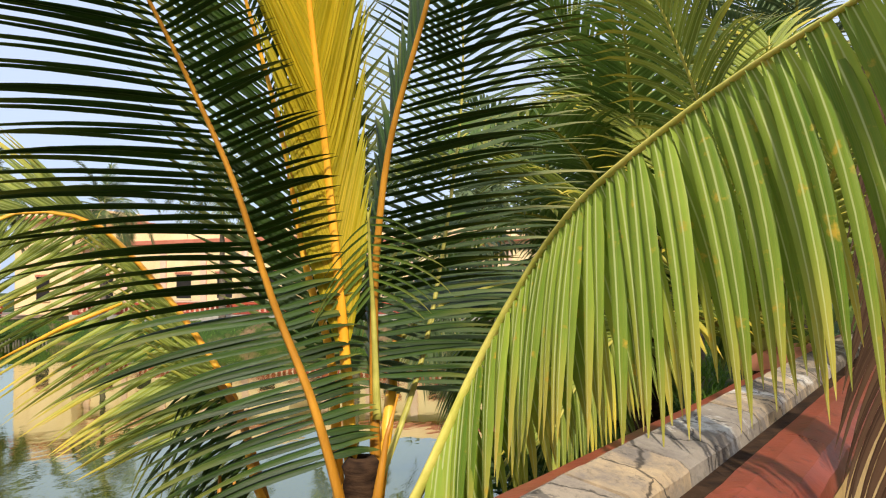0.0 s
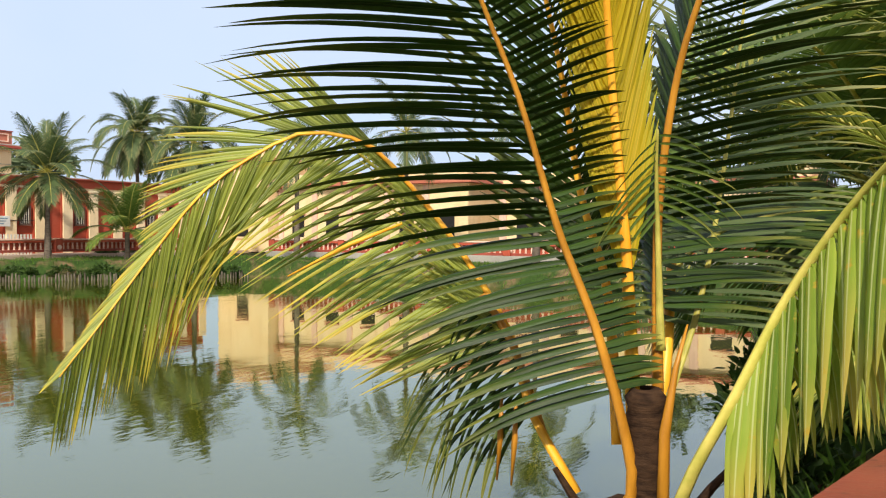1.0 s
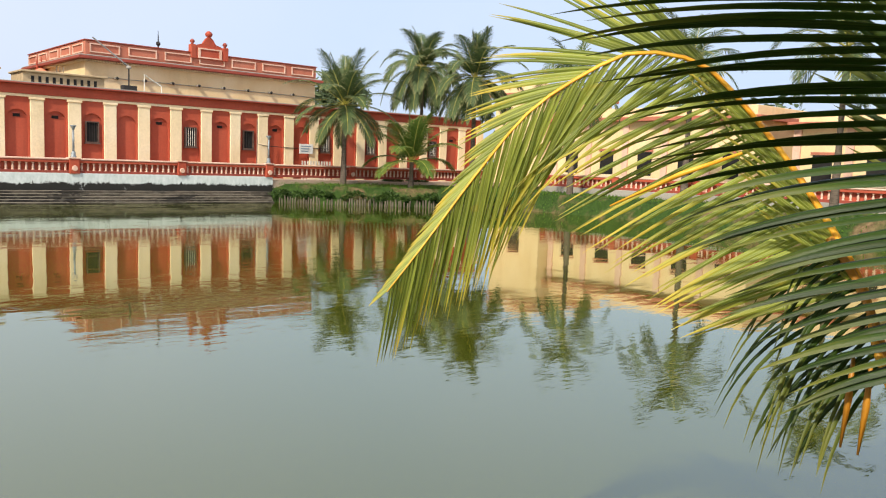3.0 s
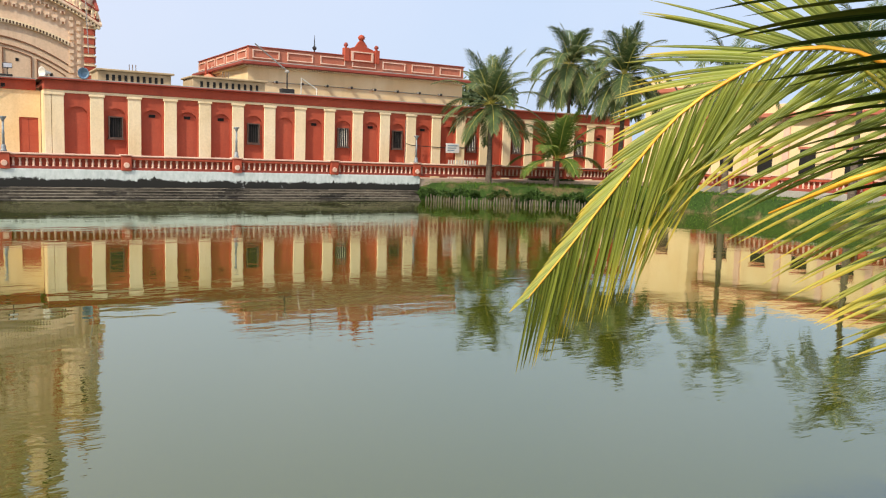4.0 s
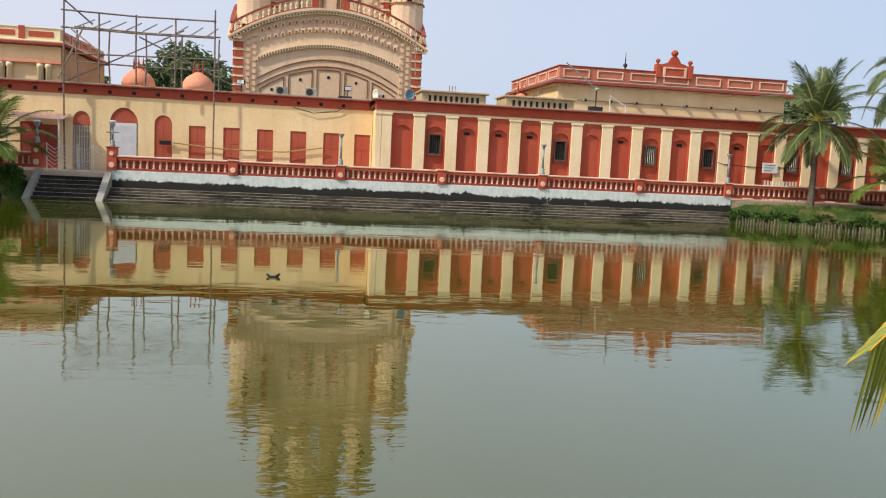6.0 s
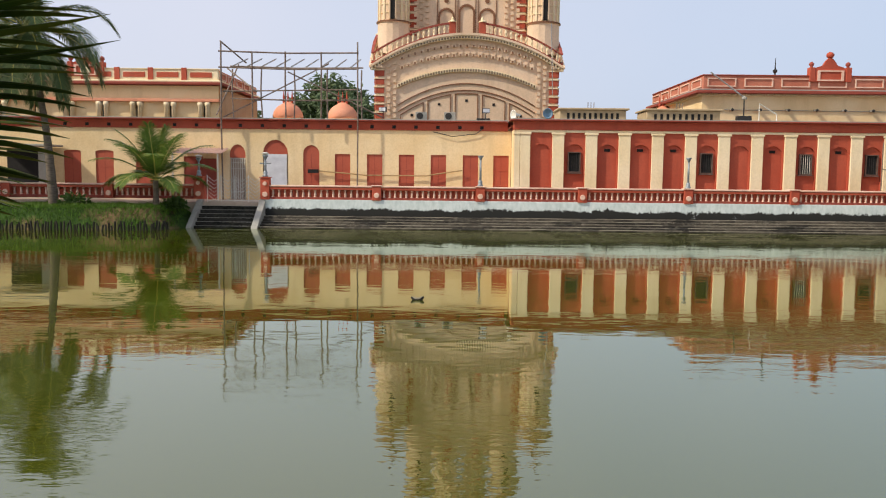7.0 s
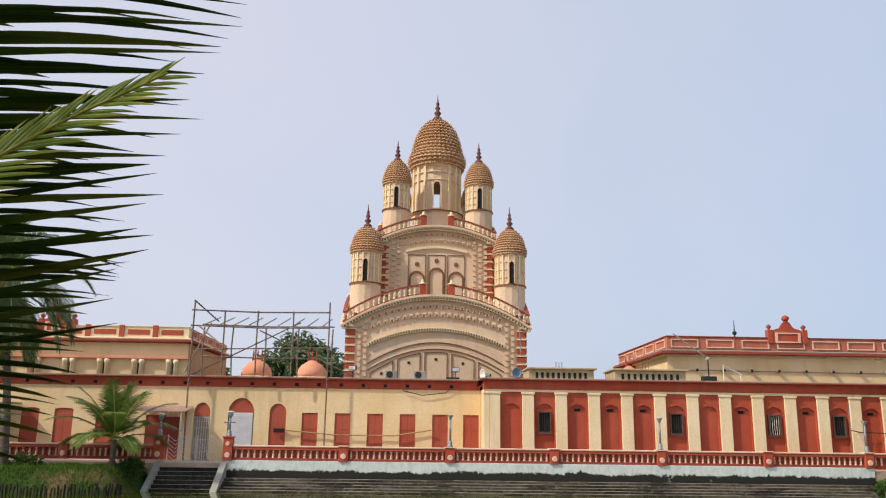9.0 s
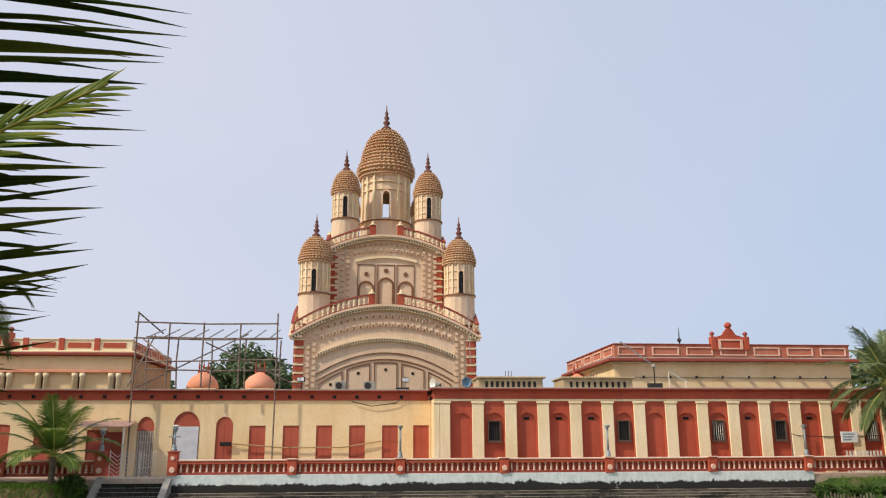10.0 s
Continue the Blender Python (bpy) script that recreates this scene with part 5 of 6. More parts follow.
def side_palm():
    """The palm beside the camera, whose fronds come in with their leaflets sideways."""
    t = thing("coconut_palm", "coconut palm close by with leaflets coloured dark for shade", "palm tree")
    part("trunk", pipe([(-2.35, 0.45, 0.7), (-2.3, 0.8, 1.6), (-2.2, 1.15, 2.0)], [0.16, 0.13, 0.11], 12), M_TRUNK, t, smooth=True)
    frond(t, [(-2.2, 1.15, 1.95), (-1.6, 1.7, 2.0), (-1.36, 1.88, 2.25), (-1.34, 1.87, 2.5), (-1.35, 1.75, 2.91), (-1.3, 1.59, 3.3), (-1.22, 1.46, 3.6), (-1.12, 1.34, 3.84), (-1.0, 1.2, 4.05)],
          44, lambda s, u: Vector((0.95, 0.25, 0.2 - 0.14 * u)) if s == 0 else Vector((-0.7, 0.6, 0.1)), 0.93, 0.035, 31, M_LEAFSHADE, M_RACHISSHADE, 0.5, (0.05, 0.3), (-0.05, 0.45), 9, True, (0.03, 0.005), (1.0, 0.5), lambda u: 0.72 + 0.5 * u if u < 0.6 else 1.02 - 0.4 * (u - 0.6), label="frond seen from below, shade put into its leaf colour", tilt=0.5)
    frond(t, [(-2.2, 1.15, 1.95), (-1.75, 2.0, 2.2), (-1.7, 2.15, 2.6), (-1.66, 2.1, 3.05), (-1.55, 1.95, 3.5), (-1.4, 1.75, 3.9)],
          34, lambda s, u: Vector((0.92, 0.2, 0.05 + 0.25 * u)) if s == 0 else Vector((-0.7, 0.6, 0.1)), 0.95, 0.036, 33, M_LEAFSHADE, M_RACHISSHADE, 0.58, (0.1, 0.5), (0.2, 0.5), 8, False, (0.028, 0.005), (1.0, 0.6), tilt=0.5)
    # the sun on this frond comes from its brighter leaf colour
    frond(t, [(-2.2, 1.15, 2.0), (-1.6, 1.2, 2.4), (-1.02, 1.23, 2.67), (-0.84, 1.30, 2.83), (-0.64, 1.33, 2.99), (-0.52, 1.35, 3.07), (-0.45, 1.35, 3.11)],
          64, [(0.1, 0.1, 0.6), (0.3, -0.2, -0.8)], 0.18, 0.014, 32, M_LEAFSUN, M_RACHISGRN, 0.3, (0.95, 1.2), (0.1, 0.35), 7, False, (0.014, 0.003), label="light green frond with sunlight put into its leaf colour")
    frond(t, [(-2.2, 1.15, 1.95), (-1.75, 1.9, 2.15), (-1.4, 2.12, 2.4), (-1.3, 2.1, 2.75), (-1.26, 2.02, 3.1), (-1.22, 1.85, 3.5)],
          50, lambda s, u: Vector((0.9, 0.4, 0.1)) if s == 0 else Vector((-0.7, 0.6, 0.1)), 0.5, 0.034, 34, M_LEAFSHADE, M_RACHISSHADE, 0.5, (0.1, 0.3), (0.3, 0.5), 7, False, (0.026, 0.005), (1.0, 1.0), tilt=0.6)
    frond(t, [(-2.2, 1.15, 1.9), (-2.05, 1.8, 2.1), (-1.9, 2.3, 2.3), (-1.85, 2.55, 2.5), (-1.82, 2.65, 2.8), (-1.75, 2.6, 3.15)],
          64, lambda s, u: Vector((0.9, 0.3, -0.05 + 0.2 * u)) if s == 0 else Vector((-0.7, 0.6, -0.3)), 0.62, 0.04, 35, M_LEAFSHADE, M_RACHISSHADE, 0.4, (0.1, 0.3), (0.3, 0.4), 7, False, (0.026, 0.005), (1.0, 1.0), tilt=0.6)
    # extra fronds added overhead to block the sun from the leaflets below
    for k in range(10):
        a = 1.6 + 0.47 * k
        d = Vector((math.cos(a), math.sin(a), 0))
        c = Vector((-2.2, 1.15, 2.0))
        h = 1.1 + 0.4 * (k % 3)
        frond(t, [c, c + d * 0.45 + Vector((0, 0, h)), c + d * 1.1 + Vector((0, 0, h * 1.75)), c + d * 1.9 + Vector((0, 0, h * 1.7))], 44, [tuple(d.cross(Vector((0, 0, 1)))), tuple(-d.cross(Vector((0, 0, 1))))], 0.9, 0.04, 40 + k, M_LEAFSHADE, M_RACHISSHADE, 0.2, (0.4, 1.0), (0.6, 0.9), 5)


side_palm()


def palm(x, y, z0, crown, length, nf, nl, seed, label, lean=(0, 0), up=(0.2, 1.25), width=0.05, mat=None, r=0.14, trunk=None, sag=1.0, seg=4, leaf=0.3):
    """A whole palm: ringed trunk and a crown of arching fronds."""
    rng = random.Random(seed)
    t = thing("coconut_palm", label, "palm tree", "palms round the pond")
    top = Vector((x + lean[0], y + lean[1], crown))
    base = Vector((x, y, z0 - 0.3))
    mid = base.lerp(top, 0.5) - Vector((lean[0] * 0.2, lean[1] * 0.2, 0))
    path = smooth_path([base, mid, top], 24)
    bm = bmesh.new()
    tube(bm, path, [r * (1.35 - 0.55 * min(k / 12, 1)) + (0.012 if k % 2 else 0) for k in range(25)], 9)
    part("trunk", bm, trunk or M_TRUNKGREY, t, smooth=True)
    for k in range(nf):
        a = k * 2.39996 + rng.uniform(-0.2, 0.2)
        f = (k + 0.5) / nf
        el = up[1] + (up[0] - up[1]) * f + rng.uniform(-0.12, 0.12)
        d = Vector((math.cos(a), math.sin(a), 0))
        ln = length * (0.8 + 0.3 * math.sin(f * math.pi)) * rng.uniform(0.9, 1.08)
        p, v, pts = top.copy(), (d * math.cos(el) + Vector((0, 0, math.sin(el)))), [top.copy()]
        for j in range(6):
            p = p + v * ln / 6
            v = (v + Vector((0, 0, -1)) * (0.16 + 0.07 * j) * sag * (0.5 + math.cos(el))).normalized()
            pts.append(p.copy())
        s = d.cross(Vector((0, 0, 1)))
        frond(t, pts, nl, [tuple(s + Vector((0, 0, 0.25))), tuple(-s + Vector((0, 0, 0.25)))], length * leaf, width, seed * 100 + k, mat or M_LEAFFAR, M_RACHISGRN, 0.15, (0.45, 1.05), (0.7, 1.0), seg, False, (0.03 * length / 2.5, 0.006))
    return t


palm(24.8, 36.8, 0.95, 5.2, 3.2, 28, 60, 51, "coconut palm with a grey trunk on the grassy bank", up=(-0.8, 1.54), sag=0.5, width=0.05, leaf=0.27)
palm(27.9, 34.8, 0.95, 2.3, 3.0, 18, 54, 52, "small young coconut palm on the bank", up=(0.05, 1.52), sag=0.5, width=0.055, mat=M_LEAFMID)
palm(30.9, 33.2, 0.9, 6.9, 3.1, 36, 56, 53, "tall coconut palm on the corner of the bank", up=(-0.9, 1.5), sag=0.75, width=0.055)
palm(37.6, 46.0, 1.0, 8.9, 3.7, 38, 56, 54, "tall old palm behind the gallery", up=(-0.9, 1.4), sag=1.0, width=0.065)
palm(32.7, 27.6, 0.95, 6.5, 3.0, 16, 30, 55, "coconut palm on the far bank", up=(-0.6, 1.4), width=0.07)
palm(33.4, 21.3, 0.95, 7.2, 3.2, 16, 30, 56, "coconut palm on the far bank", up=(-0.6, 1.4), width=0.07)
palm(33.2, 14.3, 0.95, 7.4, 3.2, 16, 30, 57, "coconut palm on the far bank", up=(-0.6, 1.4), width=0.07)
palm(-12.85, 36.4, 0.95, 2.1, 2.7, 20, 54, 58, "small young coconut palm beside the stairs", up=(0.05, 1.54), sag=0.45, width=0.05, mat=M_LEAFMID)
palm(-17.4, 36.4, 0.95, 8.6, 4.0, 30, 60, 59, "tall coconut palm with a leaning grey trunk", (-1.1, 0.2), (-0.9, 1.4), sag=1.0, width=0.065, r=0.17, mat=M_LEAFFAR)
palm(-24.0, 36.5, 0.95, 7.5, 3.2, 18, 32, 60, "coconut palm on the shaded bank", (-0.5, 0.0), (-0.9, 1.4), sag=1.2, width=0.1, mat=M_LEAFSHADE)
palm(-38.0, 70.0, 1.0, 13.0, 3.6, 16, 26, 61, "far palm behind the hall", up=(-0.7, 1.3), sag=1.2, width=0.1)
palm(5.9, -1.25, 0.9, 1.9, 3.0, 10, 48, 66, "young coconut palm with upright fronds on the near bank", up=(0.5, 1.5), sag=0.7, width=0.05, mat=M_LEAFARCH, trunk=M_TRUNK, seg=5)
palm(7.4, -0.3, 0.9, 2.6, 2.9, 22, 50, 62, "coconut palm with grey-green fronds on the near bank", up=(-0.15, 1.45), sag=0.9, width=0.055, mat=M_LEAFMID, trunk=M_TRUNK, seg=5)
palm(11.5, -1.9, 0.95, 4.6, 3.2, 26, 48, 63, "taller coconut palm on the near bank", up=(-0.6, 1.4), sag=1.0, width=0.05, mat=M_LEAFFAR, seg=5)
palm(10.5, 1.0, 0.7, 3.0, 3.0, 16, 44, 64, "coconut palm leaning over the near bank", up=(-0.5, 1.4), sag=1.0, width=0.05, mat=M_LEAFFAR, seg=5)
palm(17.0, -0.5, 0.95, 6.0, 3.4, 18, 36, 65, "coconut palm farther along the near bank", up=(-0.8, 1.4), sag=1.1, width=0.06)


def dry_fronds():
    t = thing("dry_frond", "dead brown palm frond hanging beside the parapet", "dry frond")
    frond(t, [(2.69, -1.46, 3.5), (2.61, -1.41, 3.0), (2.57, -1.39, 2.6), (2.54, -1.365, 2.0), (2.52, -1.36, 1.45)], 46, [(0.3, 0.7, -0.5), (0.1, -0.6, -0.5)], 0.45, 0.022, 71, M_LEAFDRY, M_TRUNK, 0.1, (0.9, 1.1), (1.0, 1.2), 7, False, (0.03, 0.01))


dry_fronds()


def tree(x, y, z0, zc, rx, rz, n, seed, label, size=0.5):
    """A broadleaf tree: trunk, limbs and a crown of many small leaf clumps with gaps."""
    rng = random.Random(seed)
    t = thing("tree", label, "tree", "trees behind the buildings")
    bm = bmesh.new()
    tube(bm, [(x, y, z0 - 0.3), (x + 0.2, y, (z0 + zc) / 2), (x, y, zc)], [rx * 0.09, rx * 0.07, rx * 0.03], 8)
    hubs = []
    for k in range(16):
        a, e, q = rng.uniform(0, 6.28), rng.uniform(-0.35, 1.3), rng.uniform(0.45, 0.85)
        h = Vector((x + rx * q * math.cos(a) * math.cos(e), y + rx * q * math.sin(a) * math.cos(e), zc + rz * q * math.sin(e)))
        hubs.append((h, rng.uniform(0.25, 0.45)))
        tube(bm, [(x, y, zc - rz * 0.5), h], [rx * 0.03, rx * 0.008], 5)
    part("trunk", bm, M_TRUNK, t)
    vs, fs, uv = [], [], []
    for k in range(n):
        h, q = hubs[rng.randrange(len(hubs))]
        d = Vector((rng.gauss(0, 1), rng.gauss(0, 1), rng.gauss(0, 0.8))).normalized() * (rng.random() ** 0.4)
        o = h + Vector((d.x * rx * q, d.y * rx * q, d.z * rz * q))
        v, f, w = blade(o, Vector((rng.uniform(-1, 1), rng.uniform(-1, 1), rng.uniform(-0.7, 0.5))), Vector((rng.uniform(-1, 1), rng.uniform(-1, 1), 0.3)), size * rng.uniform(0.7, 1.3), size * 0.6, 0.4, 2, rng)
        b = len(vs)
        vs += v
        fs += [tuple(i + b for i in c) for c in f]
        uv += w
    ob = new("crown", leaf_mesh("crown", vs, fs, uv, M_TREEHAZE))
    ob.parent = t
    ob["kind"] = "stuff"
    return t


tree(-12.8, 105.0, 1.0, 10.2, 8.0, 4.6, 5500, 81, "dense dark green tree behind the roofs", 0.75)
tree(-8.0, 112.0, 1.0, 9.0, 5.0, 3.5, 2000, 82, "dense dark green tree behind the roofs", 0.75)
tree(-26.5, 108.0, 1.0, 8.0, 3.5, 3.0, 1200, 83, "dark green tree behind the roofs", 0.75)
tree(44.0, 66.0, 1.0, 8.0, 3.5, 3.0, 2200, 84, "dark green tree behind the palms", 0.6)
tree(56.0, 50.0, 1.0, 5.0, 5.0, 3.6, 2400, 85, "dark green tree behind the palms", 0.6)
tree(54.0, 32.0, 1.0, 4.5, 5.5, 3.5, 2400, 86, "dark green tree behind the low house", 0.6)
tree(50.0, 14.0, 1.0, 5, 5.5, 5.5, 2400, 87, "dark green tree on the far bank", 0.6)
tree(44.0, -2.0, 1.0, 6.0, 6.0, 5.5, 2600, 88, "dark green tree on the far bank", 0.6)
tree(28.0, -7.0, 1.0, 5.0, 5.0, 4.5, 2600, 89, "dark green tree on the near bank", 0.45)
tree(16.0, -6.5, 1.0, 4.0, 3.5, 3.5, 2200, 90, "dark green tree on the near bank", 0.35)
tree(-30.0, 40.5, 1.0, 5.0, 3.0, 3.2, 2200, 91, "dark shrubby tree on the bank", 0.4)


def bush(x, y, z, r, n, seed, mat, label, size=0.16, flat=0.8):
    rng = random.Random(seed)
    vs, fs, uv = [], [], []
    for k in range(n):
        d = Vector((rng.gauss(0, 1), rng.gauss(0, 1), abs(rng.gauss(0, 1)))).normalized() * (rng.random() ** 0.35)
        o = Vector((x, y, z)) + Vector((d.x * r, d.y * r, d.z * r * flat)) * rng.uniform(0.85, 1.1)
        v, f, w = blade(o, d + Vector((rng.uniform(-1, 1), rng.uniform(-1, 1), rng.uniform(-0.3, 1))), Vector((rng.uniform(-1, 1), rng.uniform(-1, 1), 0.2)), size * rng.uniform(0.7, 1.4), size * 0.55, 0.8, 3, rng)
        b = len(vs)
        vs += v
        fs += [tuple(i + b for i in c) for c in f]
        uv += w
    ob = new("bush", leaf_mesh("bush", vs, fs, uv, mat))
    return tagged(ob, label, "bush", "bushes on the banks")


for k, (x, y, r) in enumerate(((-16.4, 36.2, 0.75), (-20.5, 36.0, 0.8), (-22.5, 35.6, 0.9), (-11.95, 36.3, 0.5), (-27.0, 36.0, 1.2), (29.8, 38.9, 0.7), (31.6, 38.9, 0.7), (33.4, 36.0, 0.9))):
    bush(x, y, 0.9, r, 420, 200 + k, M_BUSH, "dark green leafy bush on the bank", 0.17)
for k, (x, y, r) in enumerate(((7.6, 0.7, 0.5), (6.6, 0.35, 0.45), (8.6, 0.3, 0.6), (5.6, 0.2, 0.4), (4.6, -0.3, 0.4), (9.8, 0.9, 0.6), (12.5, 0.3, 0.8))):
    bush(x, y, 0.75, r, 420, 230 + k, M_BUSH, "low green weeds on the earth bank", 0.12)


for k in range(26):
    f = k / 25
    x, y = 21.0 + 9.4 * f, 36.7 - 7.6 * f + 0.3 * math.sin(k * 2.3)
    bush(x, y + 0.3, 0.36 + 0.12 * math.sin(k * 1.7), 0.34 + 0.13 * math.cos(k * 3.1), 170, 260 + k, M_BUSH, "green weeds spilling over the wooden stakes", 0.13, 0.6)


def grass(name, spots, n, h, seed, label):
    rng = random.Random(seed)
    xs, ys = [], []
    for k in range(n):
        x0, x1, y0, y1 = spots[k % len(spots)]
        xs.append(rng.uniform(x0, x1))
        ys.append(rng.uniform(y0, y1))
    zs = bank_height(np.array(xs), np.array(ys))
    vs, fs, uv = [], [], []
    for x, y, z in zip(xs, ys, zs):
        if z < 0.05:
            continue
        v, f, w = blade(Vector((x, y, z - 0.02)), Vector((rng.uniform(-0.5, 0.5), rng.uniform(-0.5, 0.5), 1)), Vector((rng.uniform(-1, 1), rng.uniform(-1, 1), 0)), h * rng.uniform(0.5, 1.4), 0.035, 0.9, 2, rng)
        b = len(vs)
        vs += v
        fs += [tuple(i + b for i in c) for c in f]
        uv += w
    ob = new(name, leaf_mesh(name, vs, fs, uv, M_GRASS))
    return tagged(ob, label, "grass", kind="stuff")


M_GRASS = leaf_mat("grass_blade", (0.04, 0.10, 0.010), (0.11, 0.22, 0.02), (0.16, 0.18, 0.04), (0.1, 0.18, 0.03), 0.6, 0.3)
grass("grass", [(-34, -11.8, 34.0, 37.9)], 30000, 0.17, 301, "short green lawn on the bank")
grass("grass", [(20.8, 31, 30, 37.9), (28, 34, 22, 33), (30, 34, 4, 22)], 9000, 0.15, 302, "rough grass and weeds on the far bank")
grass("grass", [(4.0, 14, -1.0, 2.6), (14, 27, -1, 4)], 5000, 0.25, 303, "weeds on the near bank")


def stake_row(line, gap, seed, label, mat, low=0.0):
    rng = random.Random(seed)
    t = thing("stake_fence", label, "stake fence", "stake fences along the banks")
    meshes = []
    for k in range(5):
        bm = pipe([(0, 0, -0.5), (rng.uniform(-0.03, 0.03), rng.uniform(-0.03, 0.03), 0.2), (rng.uniform(-0.05, 0.05), rng.uniform(-0.04, 0.04), 0.55)], [0.05, 0.045, 0.04], 6)
        me = bpy.data.meshes.new("stake")
        bm.to_mesh(me)
        bm.free()
        me.materials.append(mat)
        meshes.append(me)
    for (ax, ay), (bx_, by) in zip(line, line[1:]):
        ln = math.hypot(bx_ - ax, by - ay)
        for k in range(int(ln / gap)):
            f = k * gap / ln
            ob = share("stake", rng.choice(meshes), pose(ax + (bx_ - ax) * f, ay + (by - ay) * f + rng.uniform(-0.05, 0.05), rng.uniform(-0.1, 0.12) - low, 0, 0, rng.uniform(0, 360)), t)
    return t


stake_row([(-36, 33.95), (-17, 33.85), (-12.3, 34.2), (-11.75, 35.2)], 0.13, 401, "row of dark wooden stakes along the grassy bank", M_STAKEDARK, 0.24)
stake_row([(20.9, 36.7), (22.4, 34.9), (26.2, 32.3), (30.7, 28.9)], 0.14, 402, "row of pale wooden stakes along the far bank", M_STAKE, 0.27)


# ---- parapet beside the camera ----
PAR_U = Vector((0.972, -0.234, 0))
PAR_N = Vector((-0.234, -0.972, 0))
PAR_0 = Vector((1.61, -0.53, 0))


def sweep(profile, s0, s1, n=1, wob=0.0, seed=0):
    """Carries a profile of (offset inwards, height) along the parapet."""
    rng = random.Random(seed)
    bm = bmesh.new()
    rings = []
    for k in range(n + 1):
        s = s0 + (s1 - s0) * k / n
        rings.append([bm.verts.new(PAR_0 + PAR_U * s + PAR_N * (o + rng.uniform(-wob, wob)) + Vector((0, 0, z + rng.uniform(-wob, wob)))) for o, z in profile])
    m = len(profile)
    for a, b in zip(rings, rings[1:]):
        for j in range(m):
            bm.faces.new((a[j], b[j], b[(j + 1) % m], a[(j + 1) % m]))
    bm.faces.new(rings[0][::-1])
    bm.faces.new(rings[-1])
    return bm


def worn_coping():
    m = Mat("worn_cement_coping", 0.85)
    info = m.n.new("ShaderNodeObjectInfo")
    a = m.ramp(m.noise(5, 6, 0.7), 0.4, 0.62)
    b = m.noise(38, 4, 0.7)
    c = m.mix(info.outputs["Random"], lin("b8a07e"), lin("8f877d"))
    c = m.mix(a, c, lin("7b7168"))
    c = m.mix(m.math("MULTIPLY", m.ramp(m.noise(3, 6, 0.7, (1, 1, 1), 5), 0.56, 0.64), 0.8), c, lin("d6d3cc"))
    c = m.mix(m.math("MULTIPLY", m.ramp(b, 0.55, 0.75), 0.6), c, lin("4a443d"))
    vo = m.n.new("ShaderNodeTexVoronoi")
    vo.feature = "DISTANCE_TO_EDGE"
    vo.inputs["Scale"].default_value = 3.2
    wob = m.n.new("ShaderNodeVectorMath")
    wob.operation = "MULTIPLY_ADD"
    m.l.new(m.noise(7), wob.inputs[0])
    wob.inputs[1].default_value = (0.16, 0.16, 0.16)
    m.l.new(m.geo.outputs["Position"], wob.inputs[2])
    m.l.new(wob.outputs[0], vo.inputs["Vector"])
    c = m.mix(m.math("MULTIPLY", m.ramp(m.noise(2.3, 7, 0.75, (1, 1, 1), 9), 0.54, 0.58), 0.75), c, lin("4c4945"))
    c = m.mix(m.math("MULTIPLY", m.ramp(vo.outputs["Distance"], 0.022, 0.006), 0.8), c, lin("2b2622"))
    m.color(c).bump(b, 0.6, 0.012)
    return m.m


def glossy_red():
    m = Mat("red_oxide_floor_paint", 0.4, 0, 0.5)
    a = m.ramp(m.noise(4, 6, 0.65), 0.4, 0.7)
    b = m.noise(30, 4, 0.6)
    c = m.mix(a, lin("8d4331"), lin("6f3528"))
    c = m.mix(m.math("MULTIPLY", m.ramp(b, 0.58, 0.72), 0.7), c, lin("3f231d"))
    m.color(c).bump(b, 0.3, 0.008)
    return m.m


M_COPING, M_REDGLOSS = worn_coping(), glossy_red()
M_PLASTER = paint("yellowed_plaster", lin("c2a06a"), lin("d1b382"), lin("6a5236"), 0.6, 0.85, 3.0)


